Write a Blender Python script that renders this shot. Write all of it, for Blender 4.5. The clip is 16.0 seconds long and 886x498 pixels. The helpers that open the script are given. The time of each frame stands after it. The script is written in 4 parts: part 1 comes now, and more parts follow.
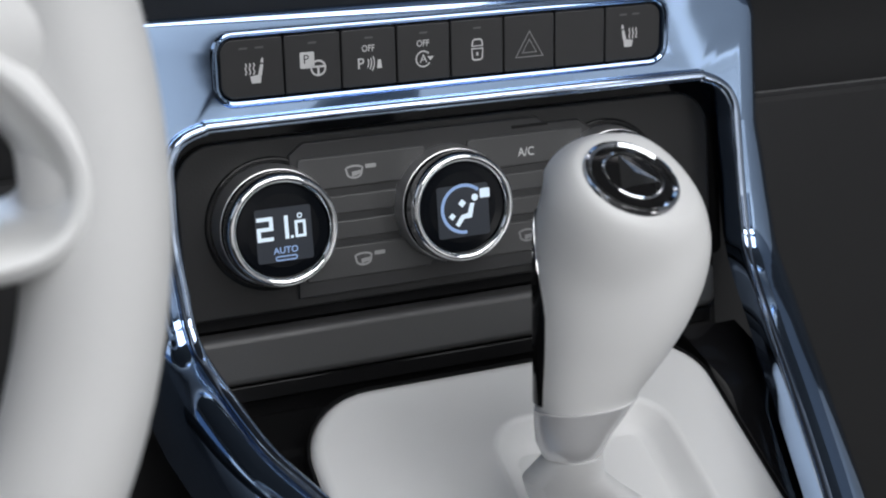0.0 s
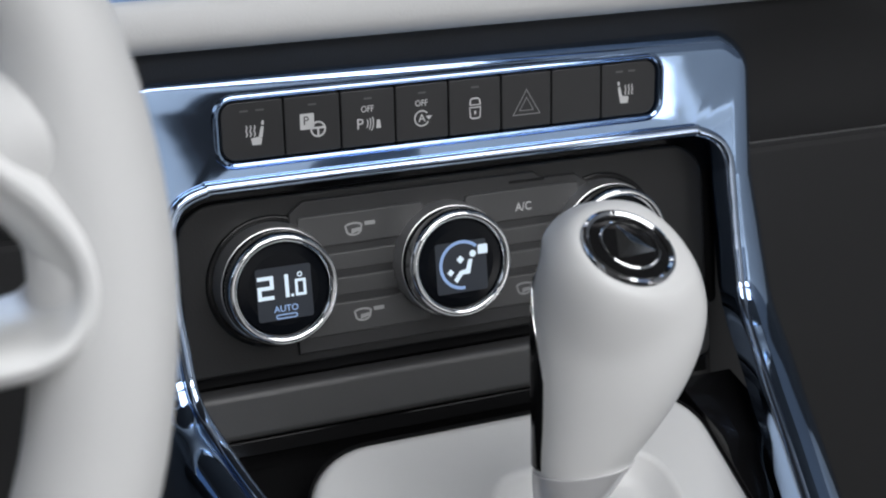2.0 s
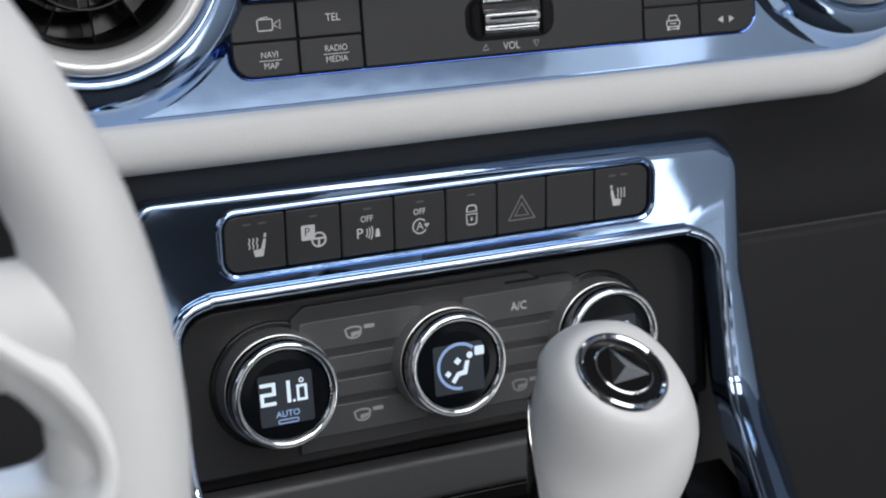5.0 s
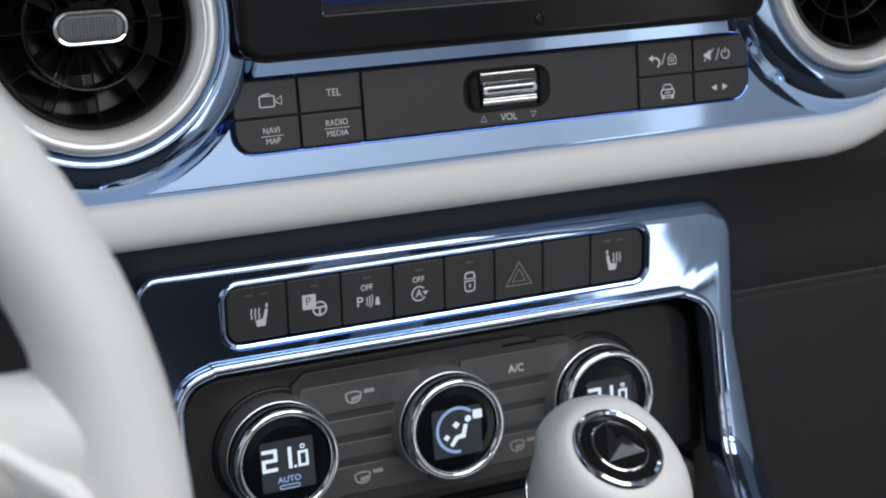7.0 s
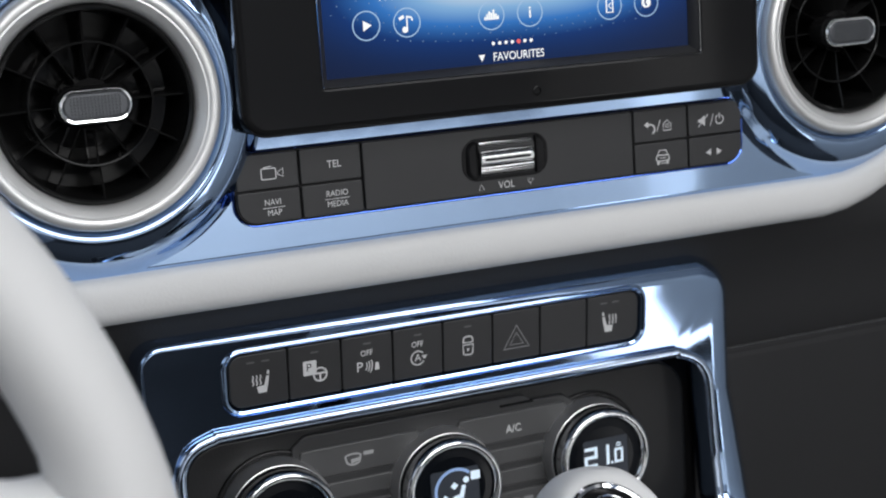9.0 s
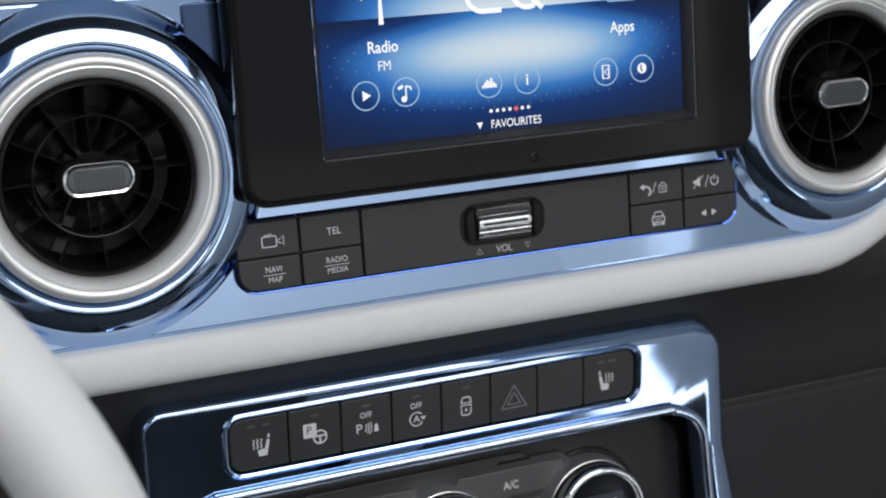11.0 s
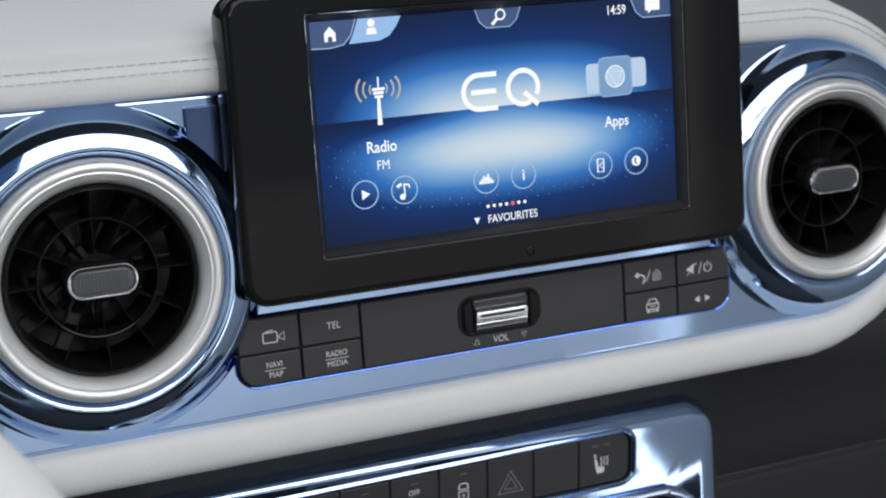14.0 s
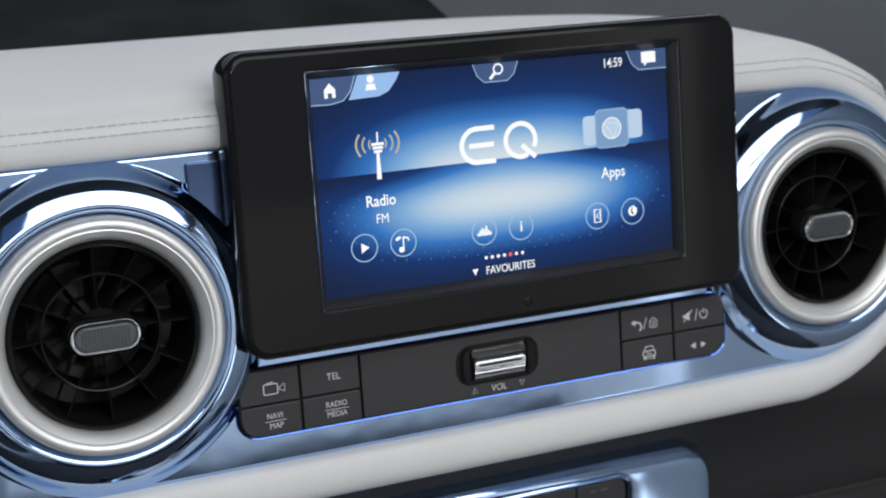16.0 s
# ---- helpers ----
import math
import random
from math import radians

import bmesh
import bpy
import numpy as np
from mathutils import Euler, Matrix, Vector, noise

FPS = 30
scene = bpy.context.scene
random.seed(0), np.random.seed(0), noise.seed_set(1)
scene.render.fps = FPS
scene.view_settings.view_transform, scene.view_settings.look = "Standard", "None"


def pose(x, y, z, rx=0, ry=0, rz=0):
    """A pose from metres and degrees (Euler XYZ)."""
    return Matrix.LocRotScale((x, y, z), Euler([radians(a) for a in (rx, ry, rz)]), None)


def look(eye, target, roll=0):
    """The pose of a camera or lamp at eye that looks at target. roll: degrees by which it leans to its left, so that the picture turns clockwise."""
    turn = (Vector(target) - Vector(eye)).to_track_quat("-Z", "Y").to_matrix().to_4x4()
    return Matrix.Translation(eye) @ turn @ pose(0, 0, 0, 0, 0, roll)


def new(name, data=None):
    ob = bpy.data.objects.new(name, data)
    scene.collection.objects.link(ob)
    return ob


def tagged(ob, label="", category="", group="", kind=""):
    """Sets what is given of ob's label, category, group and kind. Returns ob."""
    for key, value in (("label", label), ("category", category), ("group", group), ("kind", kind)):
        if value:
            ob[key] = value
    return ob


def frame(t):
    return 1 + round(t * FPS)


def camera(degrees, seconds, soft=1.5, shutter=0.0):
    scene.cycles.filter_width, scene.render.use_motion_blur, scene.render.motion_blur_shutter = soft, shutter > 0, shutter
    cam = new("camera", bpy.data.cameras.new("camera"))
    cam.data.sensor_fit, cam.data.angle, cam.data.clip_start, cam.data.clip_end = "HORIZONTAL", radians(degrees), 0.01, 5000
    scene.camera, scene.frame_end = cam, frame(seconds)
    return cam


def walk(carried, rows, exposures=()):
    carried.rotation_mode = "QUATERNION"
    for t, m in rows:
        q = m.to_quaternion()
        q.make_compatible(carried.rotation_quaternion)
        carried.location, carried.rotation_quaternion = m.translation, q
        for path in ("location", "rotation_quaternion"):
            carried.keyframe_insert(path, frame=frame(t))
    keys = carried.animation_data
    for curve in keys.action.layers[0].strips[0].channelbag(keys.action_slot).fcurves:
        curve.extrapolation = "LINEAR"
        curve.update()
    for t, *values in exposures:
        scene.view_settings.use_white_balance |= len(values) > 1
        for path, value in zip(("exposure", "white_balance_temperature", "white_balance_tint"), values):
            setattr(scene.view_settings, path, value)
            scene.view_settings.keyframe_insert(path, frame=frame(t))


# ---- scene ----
cam = camera(32.99, 16.0, soft=2.0)
# dash frame: x along the dash, y ahead, z up along the reclined screen, origin at the display's lower left corner
BASE = pose(0, 0, 0.85, -15)
# seconds, place in the dash frame (metres), yaw, pitch, roll
ROWS = [
    (0.0, -0.16658, -0.50465, -0.06820, -21.522, -11.923, -3.657),
    (0.5, -0.16691, -0.50523, -0.06415, -21.570, -11.931, -3.676),
    (1.0, -0.16715, -0.50573, -0.05895, -21.622, -11.894, -3.693),
    (1.5, -0.16735, -0.50618, -0.05334, -21.681, -11.849, -3.705),
    (2.0, -0.16755, -0.50641, -0.04696, -21.749, -11.786, -3.714),
    (2.5, -0.16790, -0.50676, -0.04059, -21.821, -11.735, -3.722),
    (3.0, -0.16829, -0.50736, -0.03387, -21.899, -11.681, -3.735),
    (3.5, -0.16884, -0.50828, -0.02729, -21.971, -11.639, -3.748),
    (4.0, -0.16934, -0.50951, -0.02038, -22.039, -11.584, -3.768),
    (4.5, -0.16984, -0.51079, -0.01371, -22.101, -11.535, -3.788),
    (5.0, -0.17032, -0.51207, -0.00722, -22.158, -11.487, -3.806),
    (5.5, -0.17077, -0.51333, -0.00083, -22.210, -11.438, -3.820),
    (6.0, -0.17119, -0.51453, 0.00551, -22.261, -11.384, -3.829),
    (6.5, -0.17157, -0.51565, 0.01187, -22.310, -11.322, -3.830),
    (7.0, -0.17191, -0.51664, 0.01831, -22.360, -11.248, -3.821),
    (7.5, -0.17229, -0.51770, 0.02442, -22.408, -11.186, -3.808),
    (8.0, -0.17266, -0.51873, 0.03073, -22.462, -11.115, -3.798),
    (8.5, -0.17308, -0.51967, 0.03671, -22.519, -11.059, -3.792),
    (9.0, -0.17341, -0.52044, 0.04296, -22.578, -10.992, -3.788),
    (9.5, -0.17370, -0.52109, 0.04906, -22.637, -10.934, -3.787),
    (10.0, -0.17395, -0.52166, 0.05504, -22.694, -10.882, -3.786),
    (10.5, -0.17417, -0.52216, 0.06094, -22.751, -10.830, -3.785),
    (11.0, -0.17436, -0.52261, 0.06679, -22.806, -10.776, -3.784),
    (11.5, -0.17453, -0.52303, 0.07262, -22.861, -10.716, -3.781),
    (12.0, -0.17469, -0.52345, 0.07846, -22.915, -10.644, -3.776),
    (12.5, -0.17491, -0.52402, 0.08391, -22.965, -10.576, -3.768),
    (13.0, -0.17511, -0.52465, 0.08940, -23.014, -10.491, -3.765),
    (13.5, -0.17533, -0.52540, 0.09452, -23.060, -10.407, -3.763),
    (14.0, -0.17550, -0.52610, 0.09975, -23.098, -10.309, -3.768),
    (14.5, -0.17567, -0.52698, 0.10458, -23.129, -10.221, -3.777),
    (15.0, -0.17574, -0.52789, 0.10942, -23.151, -10.127, -3.787),
    (15.5, -0.17577, -0.52886, 0.11370, -23.164, -10.057, -3.797),
    (16.0, -0.17578, -0.52974, 0.11770, -23.170, -9.999, -3.806),
]
cam.data.dof.use_dof, cam.data.dof.focus_distance, cam.data.dof.aperture_fstop = True, 0.56, 13.0
walk(cam, [(t, BASE @ pose(x, y, z) @ pose(0, 0, 0, 0, 0, yaw) @ pose(0, 0, 0, 90 + pitch) @ pose(0, 0, 0, 0, 0, roll)) for t, x, y, z, yaw, pitch, roll in ROWS])

# ---- light: overcast daylight through the cabin's glass, and added fill lamps ----
world = bpy.data.worlds.new("sky")
scene.world = world
world.use_nodes = True
wn = world.node_tree
sky = wn.nodes.new("ShaderNodeTexSky")
sky.sky_type, sky.sun_disc, sky.sun_elevation, sky.sun_rotation = "NISHITA", False, radians(50), radians(60)
wn.links.new(sky.outputs["Color"], wn.nodes["Background"].inputs["Color"])
wn.nodes["Background"].inputs["Strength"].default_value = 0.08
scene.view_settings.exposure = 0.0


def area_lamp(name, eye, target, w, h, watts, colour):
    d = bpy.data.lights.new(name, "AREA")
    d.shape, d.size, d.size_y, d.energy, d.color = "RECTANGLE", w, h, watts, colour
    ob = new(name, d)
    ob.matrix_world = look(eye, target)
    return ob


area_lamp("window_light_passenger", (1.04, -0.35, 1.25), (0.0, -0.12, 0.62), 1.0, 0.46, 2.9, (1.0, 1.0, 1.0))
area_lamp("window_light_driver", (-0.96, -0.45, 1.25), (0.1, 0.0, 0.80), 0.8, 0.44, 0.7, (0.95, 0.97, 1.0))
area_lamp("windscreen_light", (0.05, 0.62, 1.42), (0.05, -0.2, 0.7), 1.7, 0.45, 3.8, (0.97, 0.98, 1.0))
# added overhead fill for the selector plate and knob
area_lamp("roof_fill_light", (0.2, -0.68, 1.62), (0.1, -0.1, 0.65), 1.0, 0.6, 6.8, (1.0, 1.0, 1.0))
# added strip lamp, placed to mirror as a white glint in the head plate
area_lamp("head_glint_light", (1.06, -1.55, 0.43), (0.2, -0.4, 0.60), 0.26, 0.44, 0.9, (0.99, 0.99, 1.0))
# added panel lamp that keeps the fascia's passenger end bright in reflection
area_lamp("side_fill_light", (1.06, -1.03, 0.75), (0.1, -0.5, 0.72), 0.62, 1.02, 1.0, (0.98, 0.99, 1.0))
# added lamp that lights the rear band mirrored by the blue chrome
area_lamp("rear_fill_light", (0.2, -1.5, 1.62), (0.2, -1.75, 0.0), 1.4, 0.6, 19.0, (1.0, 0.99, 0.98))


# ---- materials ----
def material(name, colour, rough=0.5, metal=0.0, grain=0.0, grain_mm=0.6, relief=0.0, coat=0.0, wear=0.06, glow=0.0, glow_colour=None, spec=0.5):
    m = bpy.data.materials.new(name)
    m.use_nodes = True
    n, l = m.node_tree.nodes, m.node_tree.links
    b = n["Principled BSDF"]
    b.inputs["Metallic"].default_value = metal
    b.inputs["Specular IOR Level"].default_value = spec
    if glow:  # lit marks: dark when unlit
        glow_colour, colour = glow_colour or colour, (0.01, 0.01, 0.012)
    b.inputs["Coat Weight"].default_value = coat
    b.inputs["Coat Roughness"].default_value = 0.08
    tc = n.new("ShaderNodeTexCoord")
    big, fine = n.new("ShaderNodeTexNoise"), n.new("ShaderNodeTexNoise")
    big.inputs["Scale"].default_value, fine.inputs["Scale"].default_value = 22.0, 1000.0 / grain_mm
    big.inputs["Detail"].default_value, fine.inputs["Detail"].default_value = 5.0, 2.0
    for t in (big, fine):
        l.new(tc.outputs["Object"], t.inputs["Vector"])
    # large scale: faint handling marks in the colour and gloss; small scale: grain
    mix = n.new("ShaderNodeMix")
    mix.data_type, mix.blend_type = "RGBA", "MULTIPLY"
    mix.inputs[0].default_value = 1.0
    ramp = n.new("ShaderNodeMapRange")
    ramp.inputs["From Min"].default_value, ramp.inputs["From Max"].default_value = 0.3, 0.7
    ramp.inputs["To Min"].default_value, ramp.inputs["To Max"].default_value = 1.0 - wear, 1.0
    l.new(big.outputs["Fac"], ramp.inputs["Value"])
    mix.inputs[6].default_value = (*colour, 1)
    l.new(ramp.outputs["Result"], mix.inputs[7])
    l.new(mix.outputs[2], b.inputs["Base Color"])
    rr = n.new("ShaderNodeMapRange")
    rr.inputs["From Min"].default_value, rr.inputs["From Max"].default_value = 0.3, 0.7
    rr.inputs["To Min"].default_value, rr.inputs["To Max"].default_value = rough * 0.88, min(1.0, rough * 1.15)
    l.new(big.outputs["Fac"], rr.inputs["Value"])
    l.new(rr.outputs["Result"], b.inputs["Roughness"])
    if relief:
        bump = n.new("ShaderNodeBump")
        bump.inputs["Strength"].default_value, bump.inputs["Distance"].default_value = grain, relief / 1000
        l.new(fine.outputs["Fac"], bump.inputs["Height"])
        l.new(bump.outputs["Normal"], b.inputs["Normal"])
    if glow:
        b.inputs["Emission Color"].default_value = (*(glow_colour or colour), 1)
        b.inputs["Emission Strength"].default_value = glow
    return m


BLUE = material("blue_chrome", (0.43, 0.59, 0.85), 0.07, 1.0, grain=0.25, grain_mm=30.0, relief=0.4, coat=0.2, wear=0.04)
# paler copy of the blue chrome: the moulding's reflected light as colour
BLUE_GLINT = material("blue_chrome_highlight", (0.55, 0.66, 0.84), 0.08, 1.0, wear=0.04)
EDGEBLUE = material("vivid_blue_edge", (0.10, 0.19, 0.62), 0.10, 1.0)
SATIN = material("satin_silver", (0.80, 0.80, 0.79), 0.46, 0.7, 0.25, 0.4, 0.05)
CHROME = material("chrome", (0.85, 0.86, 0.87), 0.08, 1.0)
GLOSS = material("gloss_black", (0.010, 0.010, 0.0105), 0.09, coat=0.03, spec=0.15)
BUTTON = material("soft_touch_black", (0.032, 0.032, 0.033), 0.42, grain=0.25, grain_mm=0.5, relief=0.08, spec=0.4)
PLASTIC = material("grained_black_plastic", (0.014, 0.014, 0.0145), 0.38, spec=0.36, grain=0.5, grain_mm=0.9, relief=0.2)
SLATE = material("slate_plastic", (0.062, 0.062, 0.063), 0.40, grain=0.4, grain_mm=0.8, relief=0.15)
KNEE = material("dark_dash_plastic", (0.031, 0.031, 0.032), 0.55, spec=0.25, grain=0.5, grain_mm=0.9, relief=0.2)
DARKBLUE = material("dark_blue_metal", (0.10, 0.15, 0.27), 0.14, 1.0)
SHELF = material("matt_black_felt", (0.005, 0.005, 0.0055), 0.8, spec=0.1)
COLLAR = material("polished_silver", (0.80, 0.80, 0.81), 0.25, 0.35)
LEATHER = material("white_leather", (0.68, 0.68, 0.675), 0.58, grain=0.45, grain_mm=1.1, relief=0.22, wear=0.04)
PAINT = material("white_satin_plastic", (0.79, 0.79, 0.785), 0.42, grain=0.1, grain_mm=1.0, relief=0.05, wear=0.04)
GREY = material("grey_door_trim", (0.20, 0.215, 0.24), 0.6, grain=0.4, grain_mm=1.0, relief=0.2)
CARPET = material("dark_carpet", (0.02, 0.02, 0.021), 0.95, grain=1.0, grain_mm=3.0, relief=1.5)
THREAD = material("grey_thread", (0.50, 0.51, 0.54), 0.8)
PRINT = material("white_print", (0.62, 0.62, 0.62), 0.5)
DIM = material("grey_print", (0.25, 0.25, 0.255), 0.5)
FAINT = material("pale_print", (0.36, 0.36, 0.36), 0.5)
LED = material("unlit_lens", (0.10, 0.10, 0.10), 0.3)
VENT = material("vent_black", (0.011, 0.011, 0.011), 0.14)
VENT.node_tree.nodes["Principled BSDF"].inputs["Specular IOR Level"].default_value = 0.16
GUN = material("dark_satin_metal", (0.10, 0.104, 0.112), 0.42, 0.7)
KNURL = material("knurled_metal", (0.62, 0.62, 0.62), 0.33, 0.9)
PIANO = material("piano_black", (0.010, 0.010, 0.011), 0.06, spec=0.6)
TRIM = material("light_trim", (0.76, 0.76, 0.76), 0.7)
HUD = material("lit_digits", (0.75, 0.86, 1.0), 0.5, glow=1.0, glow_colour=(0.72, 0.86, 1.0))
HUDBLUE = material("lit_arc", (0.3, 0.5, 0.9), 0.5, glow=0.7, glow_colour=(0.36, 0.55, 0.95))
LCD = material("dial_glass", (0.004, 0.005, 0.007), 0.15, spec=0.15)
LIT = material("lit_white", (0.9, 0.93, 0.95), 0.5, glow=1.0, glow_colour=(0.93, 0.95, 0.96))
LITPALE = material("lit_pale_blue", (0.5, 0.7, 0.9), 0.5, glow=0.85, glow_colour=(0.36, 0.56, 0.82))
LITMID = material("lit_mid_blue", (0.1, 0.3, 0.7), 0.5, glow=0.6, glow_colour=(0.03, 0.10, 0.30))
LITFIELD = material("lit_field", (0.02, 0.03, 0.04), 0.4, glow=0.4, glow_colour=(0.030, 0.042, 0.062))
LITTILE = material("lit_tile_blue", (0.2, 0.4, 0.7), 0.5, glow=0.8, glow_colour=(0.20, 0.38, 0.66))
LITCARD = material("lit_card", (0.6, 0.75, 0.9), 0.5, glow=0.9, glow_colour=(0.50, 0.66, 0.84))
LITTAB = material("lit_tab_blue", (0.5, 0.7, 0.9), 0.5, glow=0.9, glow_colour=(0.30, 0.52, 0.88))
LITGOLD = material("lit_gold", (0.9, 0.8, 0.5), 0.5, glow=0.6, glow_colour=(0.75, 0.68, 0.45))
LITRED = material("lit_red", (0.9, 0.2, 0.2), 0.5, glow=0.8, glow_colour=(0.9, 0.12, 0.12))
LITDOT = material("lit_specks", (0.2, 0.4, 0.7), 0.5, glow=0.5, glow_colour=(0.25, 0.45, 0.8))


def display_material():
    """The lit picture's ground: a white-blue glow above and below a horizon, on navy."""
    m = bpy.data.materials.new("lit_display")
    m.use_nodes = True
    n, l = m.node_tree.nodes, m.node_tree.links
    b = n["Principled BSDF"]
    b.inputs["Base Color"].default_value = (0.004, 0.005, 0.01, 1)
    b.inputs["Roughness"].default_value = 0.1
    b.inputs["Specular IOR Level"].default_value = 0.03
    tc, sep = n.new("ShaderNodeTexCoord"), n.new("ShaderNodeSeparateXYZ")
    l.new(tc.outputs["Object"], sep.inputs[0])

    def f(op, a, c=0.0, e=0.0):
        k = n.new("ShaderNodeMath")
        k.operation = op
        for i, v in enumerate((a, c, e)):
            if isinstance(v, (int, float)):
                k.inputs[i].default_value = v
            else:
                l.new(v, k.inputs[i])
        return k.outputs[0]

    def bell(v, mid, wide):
        q = f("DIVIDE", f("SUBTRACT", v, mid), wide)
        return f("EXPONENT", f("MULTIPLY", f("MULTIPLY", q, q), -1.0))

    def dome(v, mid, wide):
        q = f("ABSOLUTE", f("DIVIDE", f("SUBTRACT", v, mid), wide))
        return f("EXPONENT", f("MULTIPLY", f("POWER", q, 3.0), -1.0))

    x, z = f("MULTIPLY_ADD", sep.outputs["X"], 1000.0, 79.0), f("MULTIPLY_ADD", sep.outputs["Z"], 1000.0, -16.0)
    above = f("GREATER_THAN", z, 48.4)
    up = f("MULTIPLY", f("MULTIPLY", dome(x, 80.0, 64.0), bell(z, 45.0, 23.0)), 1.02)
    shade = f("SUBTRACT", 1.0, f("MULTIPLY", bell(z, 51.0, 9.0), f("SUBTRACT", 1.0, bell(x, 82.0, 40.0))))
    down = f("MULTIPLY", f("MULTIPLY", f("MULTIPLY", dome(x, 80.0, 66.0), bell(z, 33.0, 18.5)), shade), 0.96)
    lift = f("MULTIPLY", bell(x, 82.0, 90.0), 0.03)
    v = f("ADD", f("ADD", f("MULTIPLY", above, up), f("MULTIPLY", f("SUBTRACT", 1.0, above), down)), lift)
    ramp = n.new("ShaderNodeValToRGB")
    r = ramp.color_ramp
    r.elements[0].position, r.elements[0].color = 0.03, (0.008, 0.016, 0.05, 1)
    r.elements[1].position, r.elements[1].color = 1.0, (0.62, 0.72, 0.79, 1)
    for at, c in ((0.25, (0.008, 0.036, 0.155, 1)), (0.5, (0.035, 0.17, 0.50, 1)), (0.75, (0.22, 0.42, 0.68, 1))):
        r.elements.new(at).color = c
    l.new(v, ramp.inputs["Fac"])
    l.new(ramp.outputs["Color"], b.inputs["Emission Color"])
    b.inputs["Emission Strength"].default_value = 1.0
    return m


DISPLAY = display_material()

# ---- building helpers: all numbers in millimetres of the dash frame ----
ORIGIN = {}


def thing(name, x, y, z, label, category, group="", kind=""):
    """An empty at the thing's base, under which its parts hang."""
    ob = new(name)
    ob.empty_display_size = 0.01
    ob.matrix_world = BASE @ pose(x / 1000, y / 1000, z / 1000)
    ORIGIN[ob] = Vector((x, y, z))
    return tagged(ob, label, category, group, kind)


def part(name, bm, mat, parent, label="", smooth=40):
    """Links a bmesh as one mesh object under a thing or a part."""
    o = ORIGIN[parent]
    bmesh.ops.transform(bm, matrix=Matrix.Scale(0.001, 4) @ Matrix.Translation(-o), verts=bm.verts)
    me = bpy.data.meshes.new(name)
    bm.normal_update()
    if smooth:
        for fc in bm.faces:
            fc.smooth = len(fc.verts) < 5 and abs(fc.normal.y) < 0.99995
        for e in bm.edges:
            if len(e.link_faces) == 2 and e.calc_face_angle(0) > radians(smooth):
                e.smooth = False
    bm.to_mesh(me)
    bm.free()
    me.materials.append(mat)
    ob = new(name, me)
    ob.parent = parent
    ORIGIN[ob] = o
    return tagged(ob, label)


def rrect(x0, z0, x1, z1, r, n=6):
    """A rounded rectangle, anticlockwise as seen by the driver; r: one radius or four (lower left, lower right, upper right, upper left)."""
    rs = (r,) * 4 if isinstance(r, (int, float)) else r
    out = []
    for (cx, cz, sx, sz), rad, a0 in zip(((x0, z0, 1, 1), (x1, z0, -1, 1), (x1, z1, -1, -1), (x0, z1, 1, -1)), rs, (180, 270, 0, 90)):
        rad = max(rad, 0.01)
        for i in range(n + 1):
            a = radians(a0 + 90 * i / n)
            out.append((cx + sx * rad + rad * math.cos(a), cz + sz * rad + rad * math.sin(a)))
    return out


def circle(cx, cz, r, n=48):
    return [(cx + r * math.cos(2 * math.pi * i / n), cz + r * math.sin(2 * math.pi * i / n)) for i in range(n)]


def offset(pts, d):
    """The closed outline moved outwards by d."""
    out, n = [], len(pts)
    for i in range(n):
        (ax, az), (bx, bz), (cx, cz) = pts[i - 1], pts[i], pts[(i + 1) % n]
        nx, nz = (bz - az) + (cz - bz), -((bx - ax) + (cx - bx))
        q = math.hypot(nx, nz) or 1.0
        out.append((bx + d * nx / q, bz + d * nz / q))
    return out


def loft(rings, cap_first=True, cap_last=True, closed=True, bm=None):
    """Skins rings of equal count, each a list of (x, y, z)."""
    bm = bm or bmesh.new()
    vs = [[bm.verts.new(p) for p in r] for r in rings]
    n = len(rings[0])
    for a, b in zip(vs, vs[1:]):
        for i in range(n if closed else n - 1):
            j = (i + 1) % n
            bm.faces.new((a[i], a[j], b[j], b[i]))
    if cap_first:
        bm.faces.new(vs[0])
    if cap_last:
        bm.faces.new(vs[-1][::-1])
    bmesh.ops.recalc_face_normals(bm, faces=bm.faces)
    return bm


def at_y(pts, y):
    return [(x, y, z) for x, z in pts]


def slab(pts, y0, y1, round_by=0.6, steps=3, bm=None):
    """A plate with the outline pts, front at y0, back at y1, its front edge rounded."""
    rings = [at_y(pts, y1)]
    for i in range(steps + 1):
        a = math.pi / 2 * i / steps
        rings.append(at_y(offset(pts, -round_by * (1 - math.cos(a))), y0 + round_by * (1 - math.sin(a))))
    return loft(rings, bm=bm)


def rim(outline, profile):
    """A closed moulding along an outline: profile of (outward offset, y)."""
    rings = [at_y(offset(outline, o), y) for o, y in profile]
    bm = loft(rings + rings[:1], False, False)
    bmesh.ops.remove_doubles(bm, verts=bm.verts, dist=1e-4)
    return bm


def lathe(cx, cz, profile, n=64, bm=None, knurl=0.0, knurl_rows=()):
    """A turned body about the line ahead through (cx, cz): profile of (radius, y)."""
    rings = []
    for k, (r, y) in enumerate(profile):
        rings.append([(cx + (r - (knurl if k in knurl_rows and i % 2 else 0)) * math.cos(2 * math.pi * i / n), y,
                       cz + (r - (knurl if k in knurl_rows and i % 2 else 0)) * math.sin(2 * math.pi * i / n)) for i in range(n)])
    return loft(rings, False, False, bm=bm)


